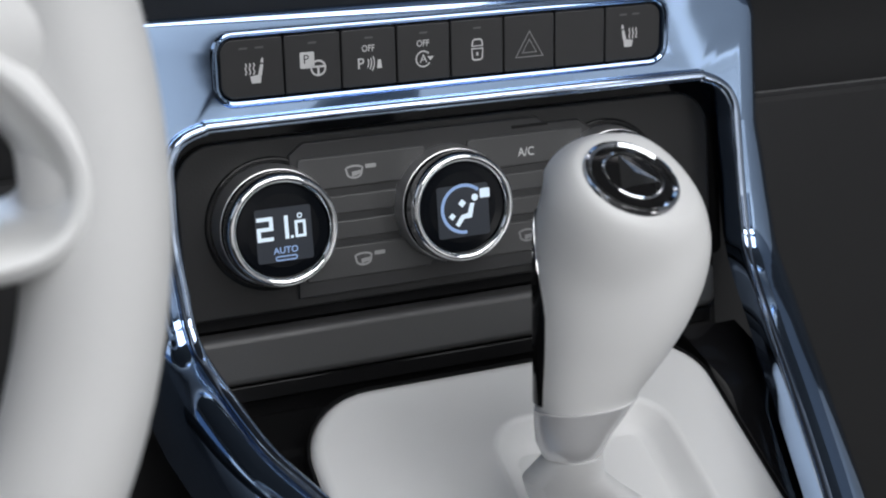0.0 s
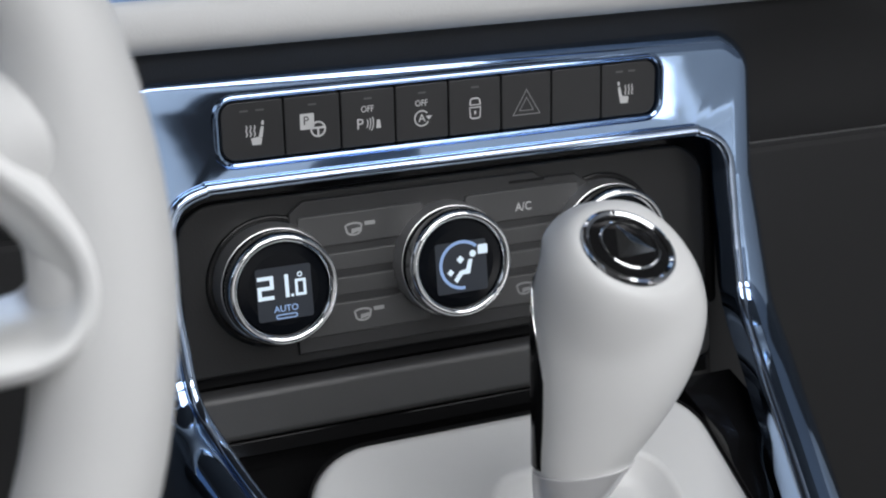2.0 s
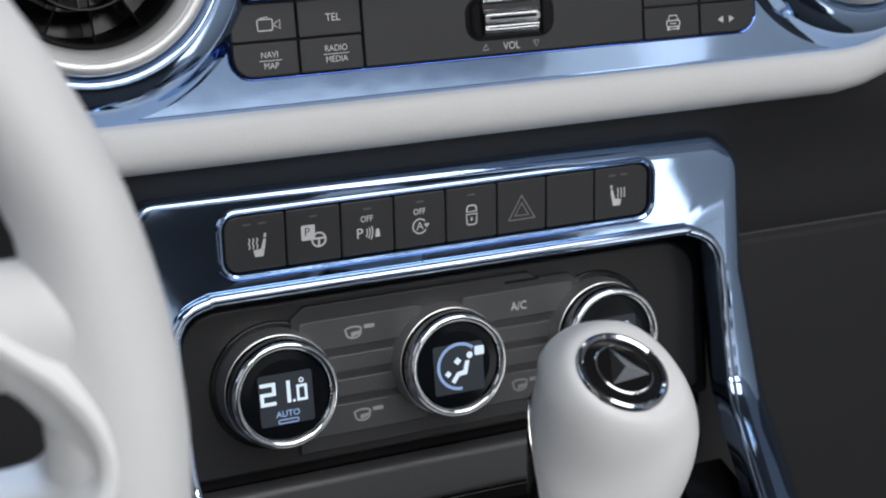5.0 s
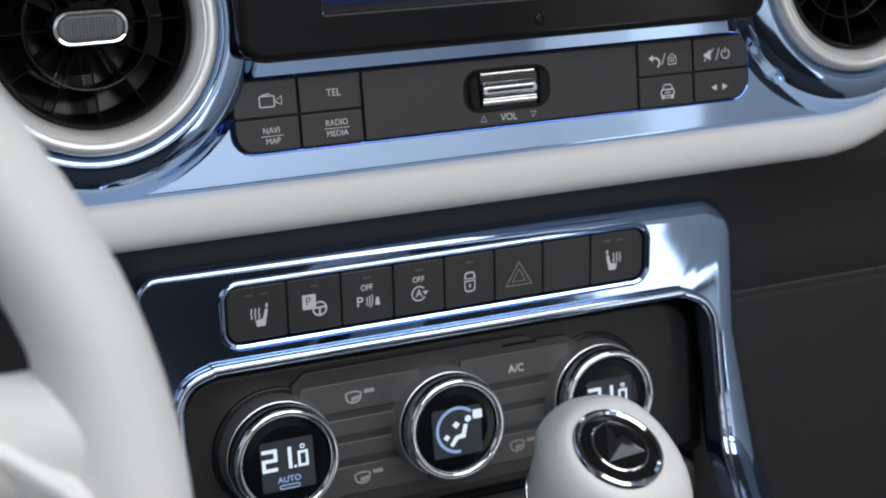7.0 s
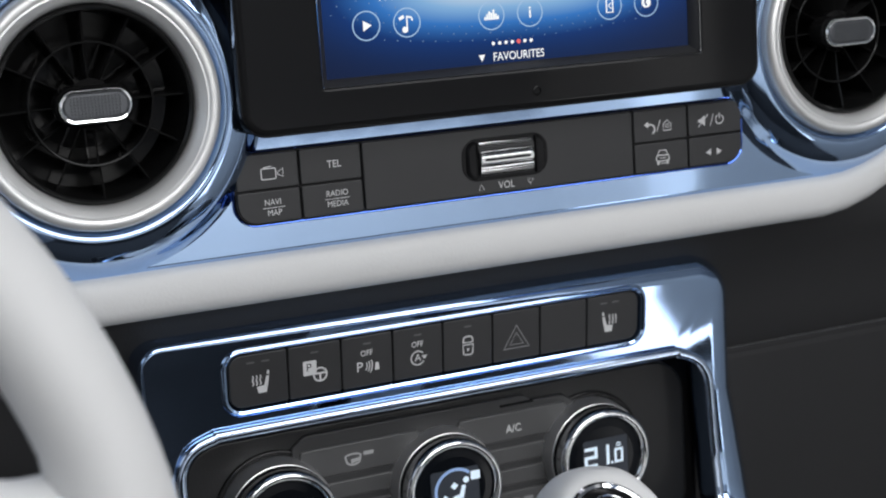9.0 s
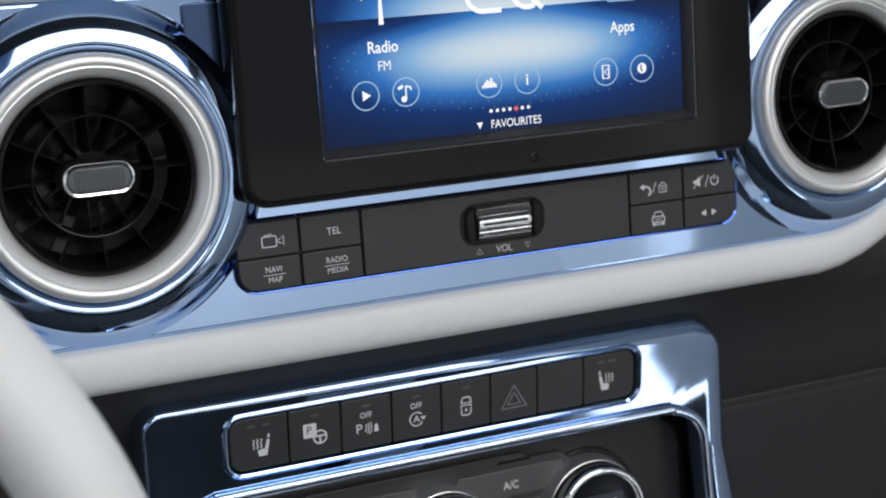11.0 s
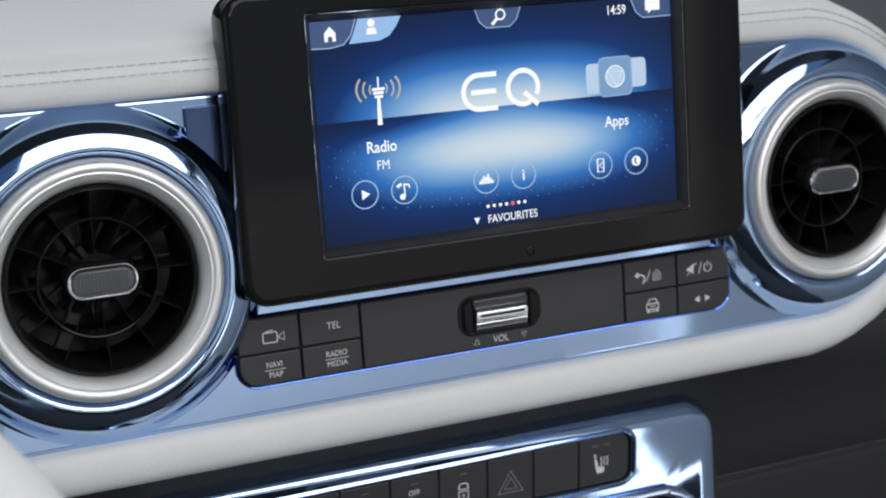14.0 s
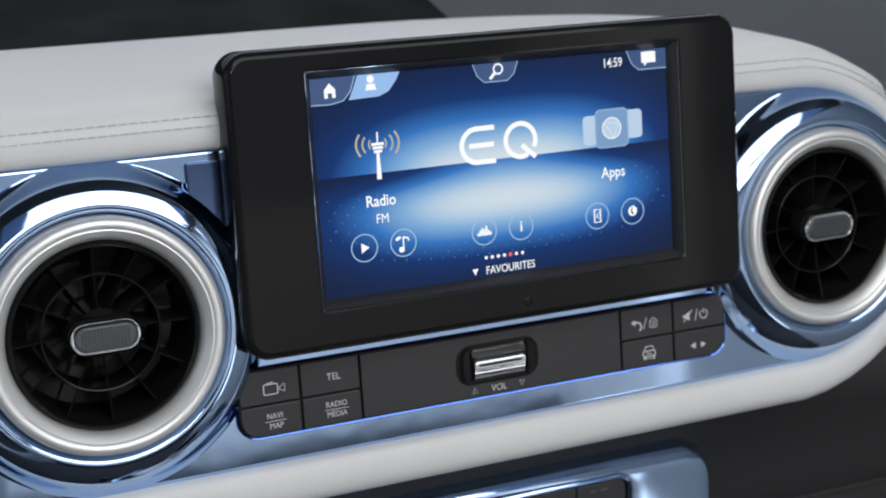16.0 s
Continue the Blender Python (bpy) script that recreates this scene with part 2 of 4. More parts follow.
def sweep(path, section, up=(0, 0, 1), taper=None):
    """Carries a section of (side, height) along a path of (x, y, z)."""
    rings, up = [], Vector(up)
    for i, p in enumerate(path):
        d = (Vector(path[min(i + 1, len(path) - 1)]) - Vector(path[max(i - 1, 0)])).normalized()
        s = d.cross(up).normalized()
        h = s.cross(d)
        k = taper[i] if taper else 1.0
        rings.append([tuple(Vector(p) + s * a * k + h * b * k) for a, b in section])
    return loft(rings)


def smooth_path(pts, n=8):
    """A rounded line through the points."""
    out = []
    q = [Vector(p) for p in pts]
    for i in range(len(q) - 1):
        a, b, c, d = q[max(i - 1, 0)], q[i], q[i + 1], q[min(i + 2, len(q) - 1)]
        for k in range(n):
            t = k / n
            out.append(tuple(0.5 * ((2 * b) + (c - a) * t + (2 * a - 5 * b + 4 * c - d) * t * t + (3 * b - a - 3 * c + d) * t ** 3)))
    out.append(tuple(q[-1]))
    return out


# flat marks: printed or lit shapes, a hair thick, in front of y
def poly(bm, pts, y):
    area = sum(a[0] * b[1] - b[0] * a[1] for a, b in zip(pts, pts[1:] + pts[:1]))
    if area < 0:
        pts = pts[::-1]
    bm.faces.new([bm.verts.new((x, y, z)) for x, z in pts])
    return bm


def stroke(bm, pts, w, y, closed=False):
    n = len(pts)
    left, right = [], []
    for i in range(n):
        a = pts[i - 1] if (i or closed) else pts[i]
        c = pts[(i + 1) % n] if (i < n - 1 or closed) else pts[i]
        dx, dz = c[0] - a[0], c[1] - a[1]
        q = math.hypot(dx, dz) or 1.0
        left.append((pts[i][0] - dz / q * w / 2, pts[i][1] + dx / q * w / 2))
        right.append((pts[i][0] + dz / q * w / 2, pts[i][1] - dx / q * w / 2))
    for i in range(n if closed else n - 1):
        j = (i + 1) % n
        poly(bm, [right[i], right[j], left[j], left[i]], y)
    return bm


def arc(cx, cz, r, a0, a1, n=24, rz=None):
    return [(cx + r * math.cos(radians(a0 + (a1 - a0) * i / n)), cz + (rz or r) * math.sin(radians(a0 + (a1 - a0) * i / n))) for i in range(n + 1)]


def words(body, size, x, y, z, name, mat, parent, bold=0.0, wide=1.0, slant=0.0):
    """Lettering of that cap height, centred at (x, z), in front of y."""
    c = bpy.data.curves.new(name, "FONT")
    c.body, c.size, c.align_x, c.align_y, c.offset, c.resolution_u = body, size * 1.37, "CENTER", "CENTER", bold, 3
    tmp = new("lettering", c)
    bpy.context.view_layer.update()
    me = bpy.data.meshes.new_from_object(tmp.evaluated_get(bpy.context.evaluated_depsgraph_get()))
    bpy.data.objects.remove(tmp)
    me.transform(Matrix.Translation(Vector((x, y, z)) - ORIGIN[parent]) @ Matrix.Rotation(math.pi / 2, 4, "X") @ Matrix.Diagonal((wide, 1, 1, 1)))
    for v in me.vertices:
        v.co.y -= slant * (v.co.z + ORIGIN[parent].z - z)
    me.transform(Matrix.Scale(0.001, 4))
    me.materials.clear()
    me.materials.append(mat)
    me.name = name
    ob = new(name, me)
    ob.parent = parent
    ORIGIN[ob] = ORIGIN[parent]
    return ob


# ---- the unseen cabin that closes the place and shapes the chrome's reflections ----
def box(x0, y0, z0, x1, y1, z1, bm=None):
    bm = bm or bmesh.new()
    v = [bm.verts.new((x, y, z)) for x in (x0, x1) for y in (y0, y1) for z in (z0, z1)]
    for q in ((0, 1, 3, 2), (4, 6, 7, 5), (0, 4, 5, 1), (2, 3, 7, 6), (0, 2, 6, 4), (1, 5, 7, 3)):
        bm.faces.new([v[i] for i in q])
    return bm


def shell(name, boxes, mat, label, category):
    """Part of the cabin, in metres of the upright world."""
    bm = bmesh.new()
    for b in boxes:
        box(*b, bm=bm)
    bmesh.ops.recalc_face_normals(bm, faces=bm.faces)
    me = bpy.data.meshes.new(name)
    bm.to_mesh(me)
    bm.free()
    me.materials.append(mat)
    return tagged(new(name, me), label, category, kind="structure")


shell("floor", [(-1.1, -2.0, -0.05, 1.2, 1.0, 0.0)], CARPET, "dark carpeted cabin floor", "floor")
# the roof opening is added, to let the overhead fill lamps in
shell("ceiling", [(-1.1, -2.0, 1.66, 1.2, -1.85, 1.70), (-1.1, -0.42, 1.66, 1.2, 0.45, 1.70), (-1.1, -1.85, 1.66, -0.55, -0.42, 1.70), (0.95, -1.85, 1.66, 1.2, -0.42, 1.70)],
      SLATE, "dark cabin headlining with an opening added for the fill lamps", "ceiling")
shell("wall_rear", [(-1.1, -2.10, 0.0, 1.2, -2.05, 1.70)], GREY, "grey rear wall of the cabin", "wall")
# added white reflector: its height sets where the fascia turns light blue
shell("partition", [(-1.1, -2.05, 0.70, 1.1, -1.98, 1.12)], TRIM, "unseen white band added for the blue chrome to reflect", "partition")
# added dark block, mirrored as the head plate's navy tone
shell("rear_dark_block", [(-1.0, -2.04, 0.0, 1.1, -1.90, 0.66)], CARPET, "unseen dark block added to darken the head plate's reflection", "bench")
# rear openings are added, cut to fit the two side lamps' reflections
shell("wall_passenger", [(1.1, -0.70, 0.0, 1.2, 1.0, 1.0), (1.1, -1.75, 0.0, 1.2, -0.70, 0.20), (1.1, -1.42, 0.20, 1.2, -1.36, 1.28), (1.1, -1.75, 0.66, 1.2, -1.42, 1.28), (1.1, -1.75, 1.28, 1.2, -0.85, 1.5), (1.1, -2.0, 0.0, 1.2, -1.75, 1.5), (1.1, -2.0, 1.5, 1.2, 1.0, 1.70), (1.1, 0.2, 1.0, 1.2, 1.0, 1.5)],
      TRIM, "light grey passenger side wall with a window and openings added for the side lamps", "wall")
shell("wall_driver", [(-1.1, -2.0, 0.0, -1.0, 1.0, 1.0), (-1.1, -2.0, 1.5, -1.0, 1.0, 1.70), (-1.1, -2.0, 1.0, -1.0, -0.85, 1.5), (-1.1, 0.2, 1.0, -1.0, 1.0, 1.5)],
      SLATE, "dark driver side wall with a window opening", "wall")
shell("wall_front", [(-1.0, 0.9, 0.0, 1.1, 1.0, 1.0)], SLATE, "dark bulkhead below the windscreen opening", "wall")

# ---- lower dash behind the console ----
lower = thing("lower_dash", 58, 60, -300, "dark grained lower dash panel around the console", "dash panel")
# soft roll under the white trim, then a sloping knee panel with one crease
prof0 = [(30, -60), (26, -72), (27, -82), (34, -93), (44, -108), (52, -128), (58, -143), (60, -146.2)]
prof1 = [(61, -146.8), (57, -148.5), (57, -151), (62, -180), (80, -260), (110, -420), (140, -560)]
span = (-420, -200, -80, 60, 195, 300, 430, 560)
part("upper_roll", loft([[(x, y, z) for y, z in prof0] for x in span], False, False, False), KNEE, lower)
part("knee_panel", loft([[(x, y, z) for y, z in prof1] for x in span], False, False, False), KNEE, lower)

# ---- blue fascia, vents, white bolster ----
FL, FR, FT, FB = -420.0, 232.0, 62.0, -61.0


def stadium(d=0.0, n=20):
    """The dash pod's outline: square at the driver's end, round at the passenger's."""
    mid, rad = (FT + FB) / 2, (FT - FB) / 2
    pts = [(FL - d, FB - d), (FL / 2, FB - d), (0, FB - d), (120, FB - d)]
    for i in range(n + 1):
        a = radians(-90 + 180 * i / n)
        e = rad + d * (1 - 0.38 * max(0.0, math.sin(2 * a)) - 0.16 * max(0.0, -math.sin(2 * a)))
        pts.append((FR + e * math.cos(a), mid + e * math.sin(a)))
    return pts + [(120, FT + d), (0, FT + d), (FL / 2, FT + d), (FL - d, FT + d)]


pod = thing("dash_fascia", 80, 15, -59, "polished blue metallic dash fascia with a rounded end", "dash fascia")
bm = loft([at_y(stadium(o), y) for o, y in ((2, 30), (1.5, 16.4), (0.9, 15.4), (0.2, 15.05), (-0.6, 15))], False, False)
for vx, vz in ((-81.5, 0.5), (240, 0.8)):
    loft([at_y(circle(vx, vz, 46, 64), y) for y in (15, 24, 42)], False, False, bm=bm)
lip = [e for e in bm.edges if len(e.link_faces) == 1 and all(abs(v.co.y - 15) < 1e-4 for v in e.verts)]
bmesh.ops.triangle_fill(bm, edges=lip, use_beauty=True)
bmesh.ops.recalc_face_normals(bm, faces=bm.faces)
part("fascia_panel", bm, BLUE, pod)
part("display_cradle", slab(rrect(-44.5, 6, 184, 59, (6, 3, 1, 1.5)), 13.2, 17, 0.6), DARKBLUE, pod, "dark blue cover behind the display")

bolster = thing("dash_bolster", 80, 30, -81, "white leather bolster round the blue dash fascia", "dash trim")
prof_b = [(1.0, 22), (1.0, 14), (1.6, 11.6), (2.8, 10.2), (5.5, 9.3), (9.5, 9.0), (13.5, 9.6), (16.6, 11.4), (18.8, 14.6), (20.0, 19.5), (20.2, 27), (18, 38), (12, 44)]
for name, i0, i1 in (("lower_roll", 0, 5), ("end_roll", 4, 25), ("upper_roll", 24, 29)):
    part(name, loft([at_y(stadium(o)[i0:i1], y) for o, y in prof_b], False, False, False), LEATHER, bolster)

# white leather dash top, rising towards the windscreen and falling off at the passenger's end
dash_top = thing("dash_pad", 0, 90, 80, "white stitched leather dash top pad", "dash pad")
xs = [-420, -250, -120, -40, 20] + [60 + 8 * k for k in range(28)]
rings = []
for x in xs:
    fall = 1.0 if x < 60 else math.sqrt(max(0.0, 1 - ((x - 60) / 222.0) ** 2))
    row = []
    prof_p = [(9.5, 74.4), (9.6, 75.6), (11.6, 79), (15.5, 82.0), (22, 84.4)]
    prof_p += [(22 + 130 * s, 84.4 + 17.6 * fall * math.sin(s * math.pi / 2)) for s in (0.12, 0.3, 0.5, 0.75, 1.0)] + [(172, 84.4 + 14 * fall), (190, 70)]
    for y, z in prof_p:
        if x > 232:
            big = z - 0.5
            a = math.asin(min(1.0, (x - 232) / big))
            z = 0.5 + (61.5 + (big - 61.5) * (1 - 0.38 * math.sin(2 * a))) * math.cos(a)
        row.append((x, y, z))
    rings.append(row)
part("pad", loft(rings, False, False, False), LEATHER, dash_top)


def stitches(z0, y0, x0, x1, step, length):
    """Single stitches along the pad's front edge, turning down with it at the passenger's end."""
    def height(x):
        if x <= 232:
            return z0
        a = math.asin(min(1.0, (x - 232) / (z0 - 0.5)))
        return 0.5 + (61.5 + (z0 - 62.0) * (1 - 0.38 * math.sin(2 * a))) * math.cos(a)
    bm = bmesh.new()
    x = x0
    while x < x1:
        za, zb = height(x), height(x + length)
        loft([[(px, y0, pz), (px, y0 + 0.5, pz), (px, y0 + 0.5, pz + 0.45), (px, y0, pz + 0.45)] for px, pz in ((x, za), (x + length, zb))], bm=bm)
        x += step
    return bm


shade = thing("windscreen_shelf", 0, 200, 60, "black shelf behind the dash top below the windscreen", "shelf")
part("shelf_top", loft([[(x, 178, 60), (x, 182, 92), (x, 330, 150), (x, 700, 260)] for x in (-420, 60, 150)], False, False, False), SHELF, shade)

door = thing("passenger_door", 430, 100, -300, "grey passenger door panel with an added white lower insert", "door")
door_line = ((150, 640), (330, 560), (520, 330), (560, 0), (560, -600))
part("door_panel", loft([[(x, y, z) for z in (-60, -20, 120, 300)] for x, y in door_line], False, False, False), GREY, door)
# unseen lower half, white so the right console arm mirrors bright streaks
part("door_insert", loft([[(x, y, z) for z in (-560, -200, -60)] for x, y in door_line], False, False, False), LEATHER, door, "unseen white lower door insert added for the console arm to reflect")


def air_vent(cx, cz, label):
    v = thing("air_vent", cx, 12, cz, label, "air vent", "round dash vents")
    part("collar", lathe(cx, cz, [(63.5, 15.3), (62.4, 14.9), (61.2, 14.2), (60.0, 13.2), (59.0, 12.0), (58.0, 10.6), (57.0, 9.2), (55.8, 8.0), (54.4, 6.9), (52.8, 6.0), (51.0, 5.3), (49.2, 4.7), (47.6, 4.3), (46.3, 4.6), (45.4, 5.6), (44.8, 7.6), (44.5, 11), (44.5, 16)], 128), BLUE, v, "polished blue collar")
    part("ring", lathe(cx, cz, [(44.2, 14), (44.2, 4.5), (43.4, 2.2), (41.8, 1.2), (40.2, 1.4), (39.6, 2.0), (39.0, 1.9), (37.0, 3.4), (35.6, 5.2), (35.2, 7), (35.2, 14)], 96), SATIN, v, "brushed silver ring")
    part("housing", lathe(cx, cz, [(36.2, 14.5), (35.2, 14), (35.0, 6.4), (33.8, 5.0), (33.1, 5.6), (32.8, 9), (32.0, 38), (18, 40), (0.01, 40)], 72), VENT, v)
    part("inner_ring", lathe(cx, cz, [(22.2, 34), (22.2, 13.2), (21.9, 13.0), (21.4, 13.2), (21.4, 34)], 60), VENT, v)
    blade = None
    for k in range(12):
        a = radians(30 * k + 1.5)
        if blade is None:
            bm = bmesh.new()
            # one radial blade: thin, tapered, raked
            rr = [[(r, y0, -w), (r, y0 - 0.4, 0), (r, y0, w), (r, 36, w + 0.7), (r, 36, -w + 0.7)] for r, y0, w in ((8.5, 15.5, 0.3), (20, 14.5, 0.35), (32.6, 11.5, 0.4))]
            loft(rr, bm=bm)
            bmesh.ops.translate(bm, vec=(cx, 0, cz), verts=bm.verts)
            blade = part("blade", bm, VENT, v)
            first = blade
        else:
            blade = new("blade", first.data)
            blade.parent = v
            ORIGIN[blade] = ORIGIN[v]
        blade.matrix_basis = Matrix.Rotation(-a, 4, "Y")
    part("hub_core", lathe(cx, cz, [(9, 36), (9, 14), (7, 12), (0.01, 12)], 32), VENT, v)
    tab = part("tab", slab(rrect(cx - 13.8, cz - 6.8, cx + 13.8, cz + 6.8, 6.7, 10), 5.6, 15, 2.6, 5), VENT, v, "black grip housing")
    part("tab_rim", rim(rrect(cx - 12.2, cz - 5.3, cx + 12.2, cz + 5.3, 5.2, 10), [(-0.9, 4.6), (-0.5, 3.9), (0.1, 3.8), (0.7, 4.3), (1.0, 5.4), (0.6, 7), (-0.9, 7)]), CHROME, tab, "chrome rim")
    part("grip", slab(rrect(cx - 11.4, cz - 4.5, cx + 11.4, cz + 4.5, 4.4, 10), 4.0, 8, 0.8, 4), GUN, tab, "dimpled grey grip")
    bm = bmesh.new()
    for i in range(15):
        for j in range(7):
            px, pz = cx - 8.4 + 1.2 * i, cz - 3.3 + 1.1 * j
            loft([[(px - .38, 4.0, pz - .36), (px + .38, 4.0, pz - .36), (px + .38, 4.0, pz + .36), (px - .38, 4.0, pz + .36)],
                  [(px - .2, 3.7, pz - .2), (px + .2, 3.7, pz - .2), (px + .2, 3.7, pz + .2), (px - .2, 3.7, pz + .2)]], False, True, bm=bm)
    part("grip_texture", bm, GUN, tab, smooth=0)
    return v


air_vent(-81.5, 0.5, "round black air vent with silver ring beside the driver")
air_vent(240, 0.8, "round black air vent with silver ring at the passenger end")

# ---- display unit ----
unit = thing("display_unit", 79, 14, -16, "gloss black infotainment display standing proud of the dash", "display")
OUT = rrect(-31.5, -16.8, 189, 98.5, 9.5, 8)
INN = rrect(-0.3, -0.9, 160.3, 89.0, 0.8, 8)
rings = [at_y(offset(OUT, -6), 20), at_y(offset(OUT, -1.2), 17), at_y(OUT, 12), at_y(OUT, 0.5), at_y(offset(OUT, -0.5), -1.0), at_y(offset(OUT, -1.6), -1.9), at_y(offset(OUT, -3), -2.2), at_y(offset(OUT, -3.6), -2.2)]
rings += [at_y(offset(INN, 1.7), -2.2), at_y(offset(INN, 1.2), -2.2), at_y(offset(INN, 0.5), -2.0), at_y(offset(INN, 0), -1.2)]
part("bezel", loft(rings, True, False), GLOSS, unit, "gloss black bezel")
part("screen_lip", loft([at_y(offset(INN, 0.02), -1.15), at_y(offset(INN, -2.7), 2.3), at_y(offset(INN, -2.7), 4)], False, False), BUTTON, unit, "matt black lip round the screen")
# thin chrome strip drawn in for the highlight on the bezel's inner edge
part("edge_highlight", rim(offset(INN, 0.35), [(-0.25, -1.6), (0.1, -1.9), (0.35, -1.75), (0.1, -1.4)]), CHROME, unit)
glass = part("screen", slab(rrect(1.5, 0.2, 158.5, 87.6, 0.3, 2), 3.0, 4.5, 0.1, 1), DISPLAY, unit, "lit screen with a blue start page")
part("sensor", lathe(85.7, -9.6, [(1.9, -1.5), (1.9, -2.6), (1.5, -2.75), (1.3, -2.3), (0.01, -2.3)], 24), GLOSS, unit)


def icon(name, mat, parent, draw, y):
    bm = bmesh.new()
    draw(bm, y)
    return part(name, bm, mat, parent, smooth=0)


SY = 2.85
T1, T2 = SY - 0.05, SY - 0.1


def ring_mark(cx, cz, r, w=0.45):
    return lambda bm, y: stroke(bm, arc(cx, cz, r, 0, 360, 40)[:-1], w, y, True)


for cx in (19.5, 35.7, 70.5, 86.9, 122.0, 138.7):
    icon("round_key", LITPALE, glass, ring_mark(cx, 20.2, 5.3, 0.5), SY)
icon("play_mark", LIT, glass, lambda bm, y: poly(bm, [(18.2, 18.2), (21.6, 20.2), (18.2, 22.2)], y), T1)


def note_mark(bm, y):
    poly(bm, circle(34.8, 17.6, 1.2, 16), y)
    stroke(bm, [(35.7, 17.6), (35.7, 22.4)], 0.6, y)
    stroke(bm, [(35.5, 22.4), (37.6, 22.0), (37.9, 20.8)], 0.7, y)
    stroke(bm, [(32.6, 21.6), (34.6, 22.6)], 1.2, y)


icon("note_mark", LIT, glass, note_mark, T1)


def bars_mark(bm, y):
    for k, h in enumerate((1.2, 2.2, 3.2, 2.6, 3.8, 2.2, 1.4)):
        poly(bm, [(67.4 + 0.9 * k, 18.6), (68.2 + 0.9 * k, 18.6), (68.2 + 0.9 * k, 18.6 + h), (67.4 + 0.9 * k, 18.6 + h)], y)


icon("bars_mark", LIT, glass, bars_mark, T1)
words("i", 4.6, 86.9, T1, 20.2, "info_mark", LIT, glass, 0.08)


def phone_mark(bm, y):
    stroke(bm, [(120.6, 17.6), (123.4, 17.6), (123.4, 22.8), (120.6, 22.8)], 0.7, y, True)
    stroke(bm, [(122.8, 19.0), (121.4, 20.2), (122.8, 21.4)], 0.45, y)


icon("phone_mark", LIT, glass, phone_mark, T1)
icon("globe_mark", LIT, glass, lambda bm, y: poly(bm, circle(138.7, 20.3, 2.1, 24), y), T1)
icon("globe_land", LITMID, glass, lambda bm, y: (poly(bm, [(138.1, 21.9), (138.9, 21.3), (138.3, 20.3), (139.2, 19.4), (138.6, 18.7), (137.7, 20.2)], y)), T2)
icon("dot_row", LIT, glass, lambda bm, y: [poly(bm, circle(70.6 + 2.7 * k, 9.6, 0.72, 14), y) for k in (0, 1, 2, 3, 5, 6)] and None, T1)
icon("page_dot_lit", LITRED, glass, lambda bm, y: poly(bm, circle(81.4, 9.6, 0.9, 16), y), T1)
words("FAVOURITES", 3.3, 81.2, T1, 4.3, "favourites_text", LIT, glass, 0.03, 0.86)
icon("favourites_mark", LIT, glass, lambda bm, y: poly(bm, [(64.2, 5.6), (66.8, 5.6), (65.5, 3.0)], y), T1)
words("Radio", 4.5, 27.6, T1, 37.6, "radio_text", LIT, glass, 0.10, 0.88)
words("FM", 3.8, 27.8, T1, 30.6, "band_text", LIT, glass, 0.0, 0.86)
words("Apps", 4.5, 130.4, T1, 37.4, "apps_text", LIT, glass, 0.08, 0.88)
words("14:59", 3.8, 132.2, T1, 81.9, "clock_text", LIT, glass, 0.04, 0.80)


def tower_mark(bm, y):
    poly(bm, [(26.7, 46.0), (28.7, 46.0), (28.4, 56.2), (27.2, 56.2)], y)
    for z0, w in ((56.2, 1.7), (57.6, 2.1), (59.0, 2.6)):
        poly(bm, [(27.9 - w, z0), (27.9 + w, z0), (27.9 + w, z0 + 1.1), (27.9 - w, z0 + 1.1)], y)
    stroke(bm, [(27.9, 60), (28.0, 64.2)], 0.6, y)


icon("tower_mark", LIT, glass, tower_mark, T1)
icon("wave_mark", LITGOLD, glass, lambda bm, y: [stroke(bm, arc(27.9, 59.6, r, a - 36, a + 36, 12, r * 0.82), 0.5 + 0.12 * r / 3, y) for r in (3.6, 6.2, 8.8) for a in (0, 180)] and None, T1)
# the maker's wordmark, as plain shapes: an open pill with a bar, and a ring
icon("logo_pill", LIT, glass, lambda bm, y: stroke(bm, [(77.5, 61.2)] + arc(69.6, 54.6, 6.6, 90, 270, 20)[0:] + [(77.5, 48.0)], 2.0, y), T1)
icon("logo_bar", LIT, glass, lambda bm, y: stroke(bm, [(66.2, 54.6), (77.0, 54.6)], 2.0, y), T1)
icon("logo_ring", LIT, glass, lambda bm, y: stroke(bm, arc(88.8, 54.9, 6.6, -28, 296, 40), 2.0, y), T1)
icon("logo_tick", LIT, glass, lambda bm, y: stroke(bm, [(89.2, 52.9), (95.2, 47.6)], 2.0, y), T1)


def home_mark(bm, y):
    poly(bm, [(8.0, 78.6), (9.4, 78.6), (9.4, 80.4), (11.1, 80.4), (11.1, 78.6), (12.5, 78.6), (12.5, 81.8), (10.25, 84.2), (8.0, 81.8)], y)


icon("home_tab", LITMID, glass, lambda bm, y: poly(bm, [(2.2, 76.4), (10, 76.2), (15.5, 77.2), (18.5, 80.5), (21, 87.2), (2.2, 87.2)], y), SY)
icon("home_tab_edge", LITPALE, glass, lambda bm, y: stroke(bm, [(2.2, 76.4), (10, 76.2), (15.5, 77.2), (18.5, 80.5), (21, 87.2)], 0.4, y), T1)
icon("home_mark", LIT, glass, home_mark, T2)
icon("user_tab", LITTAB, glass, lambda bm, y: poly(bm, [(17.6, 77.2), (30, 77.6), (34, 79.2), (37.2, 83), (39.6, 87.2), (22, 87.2), (19.5, 81)], y), SY)
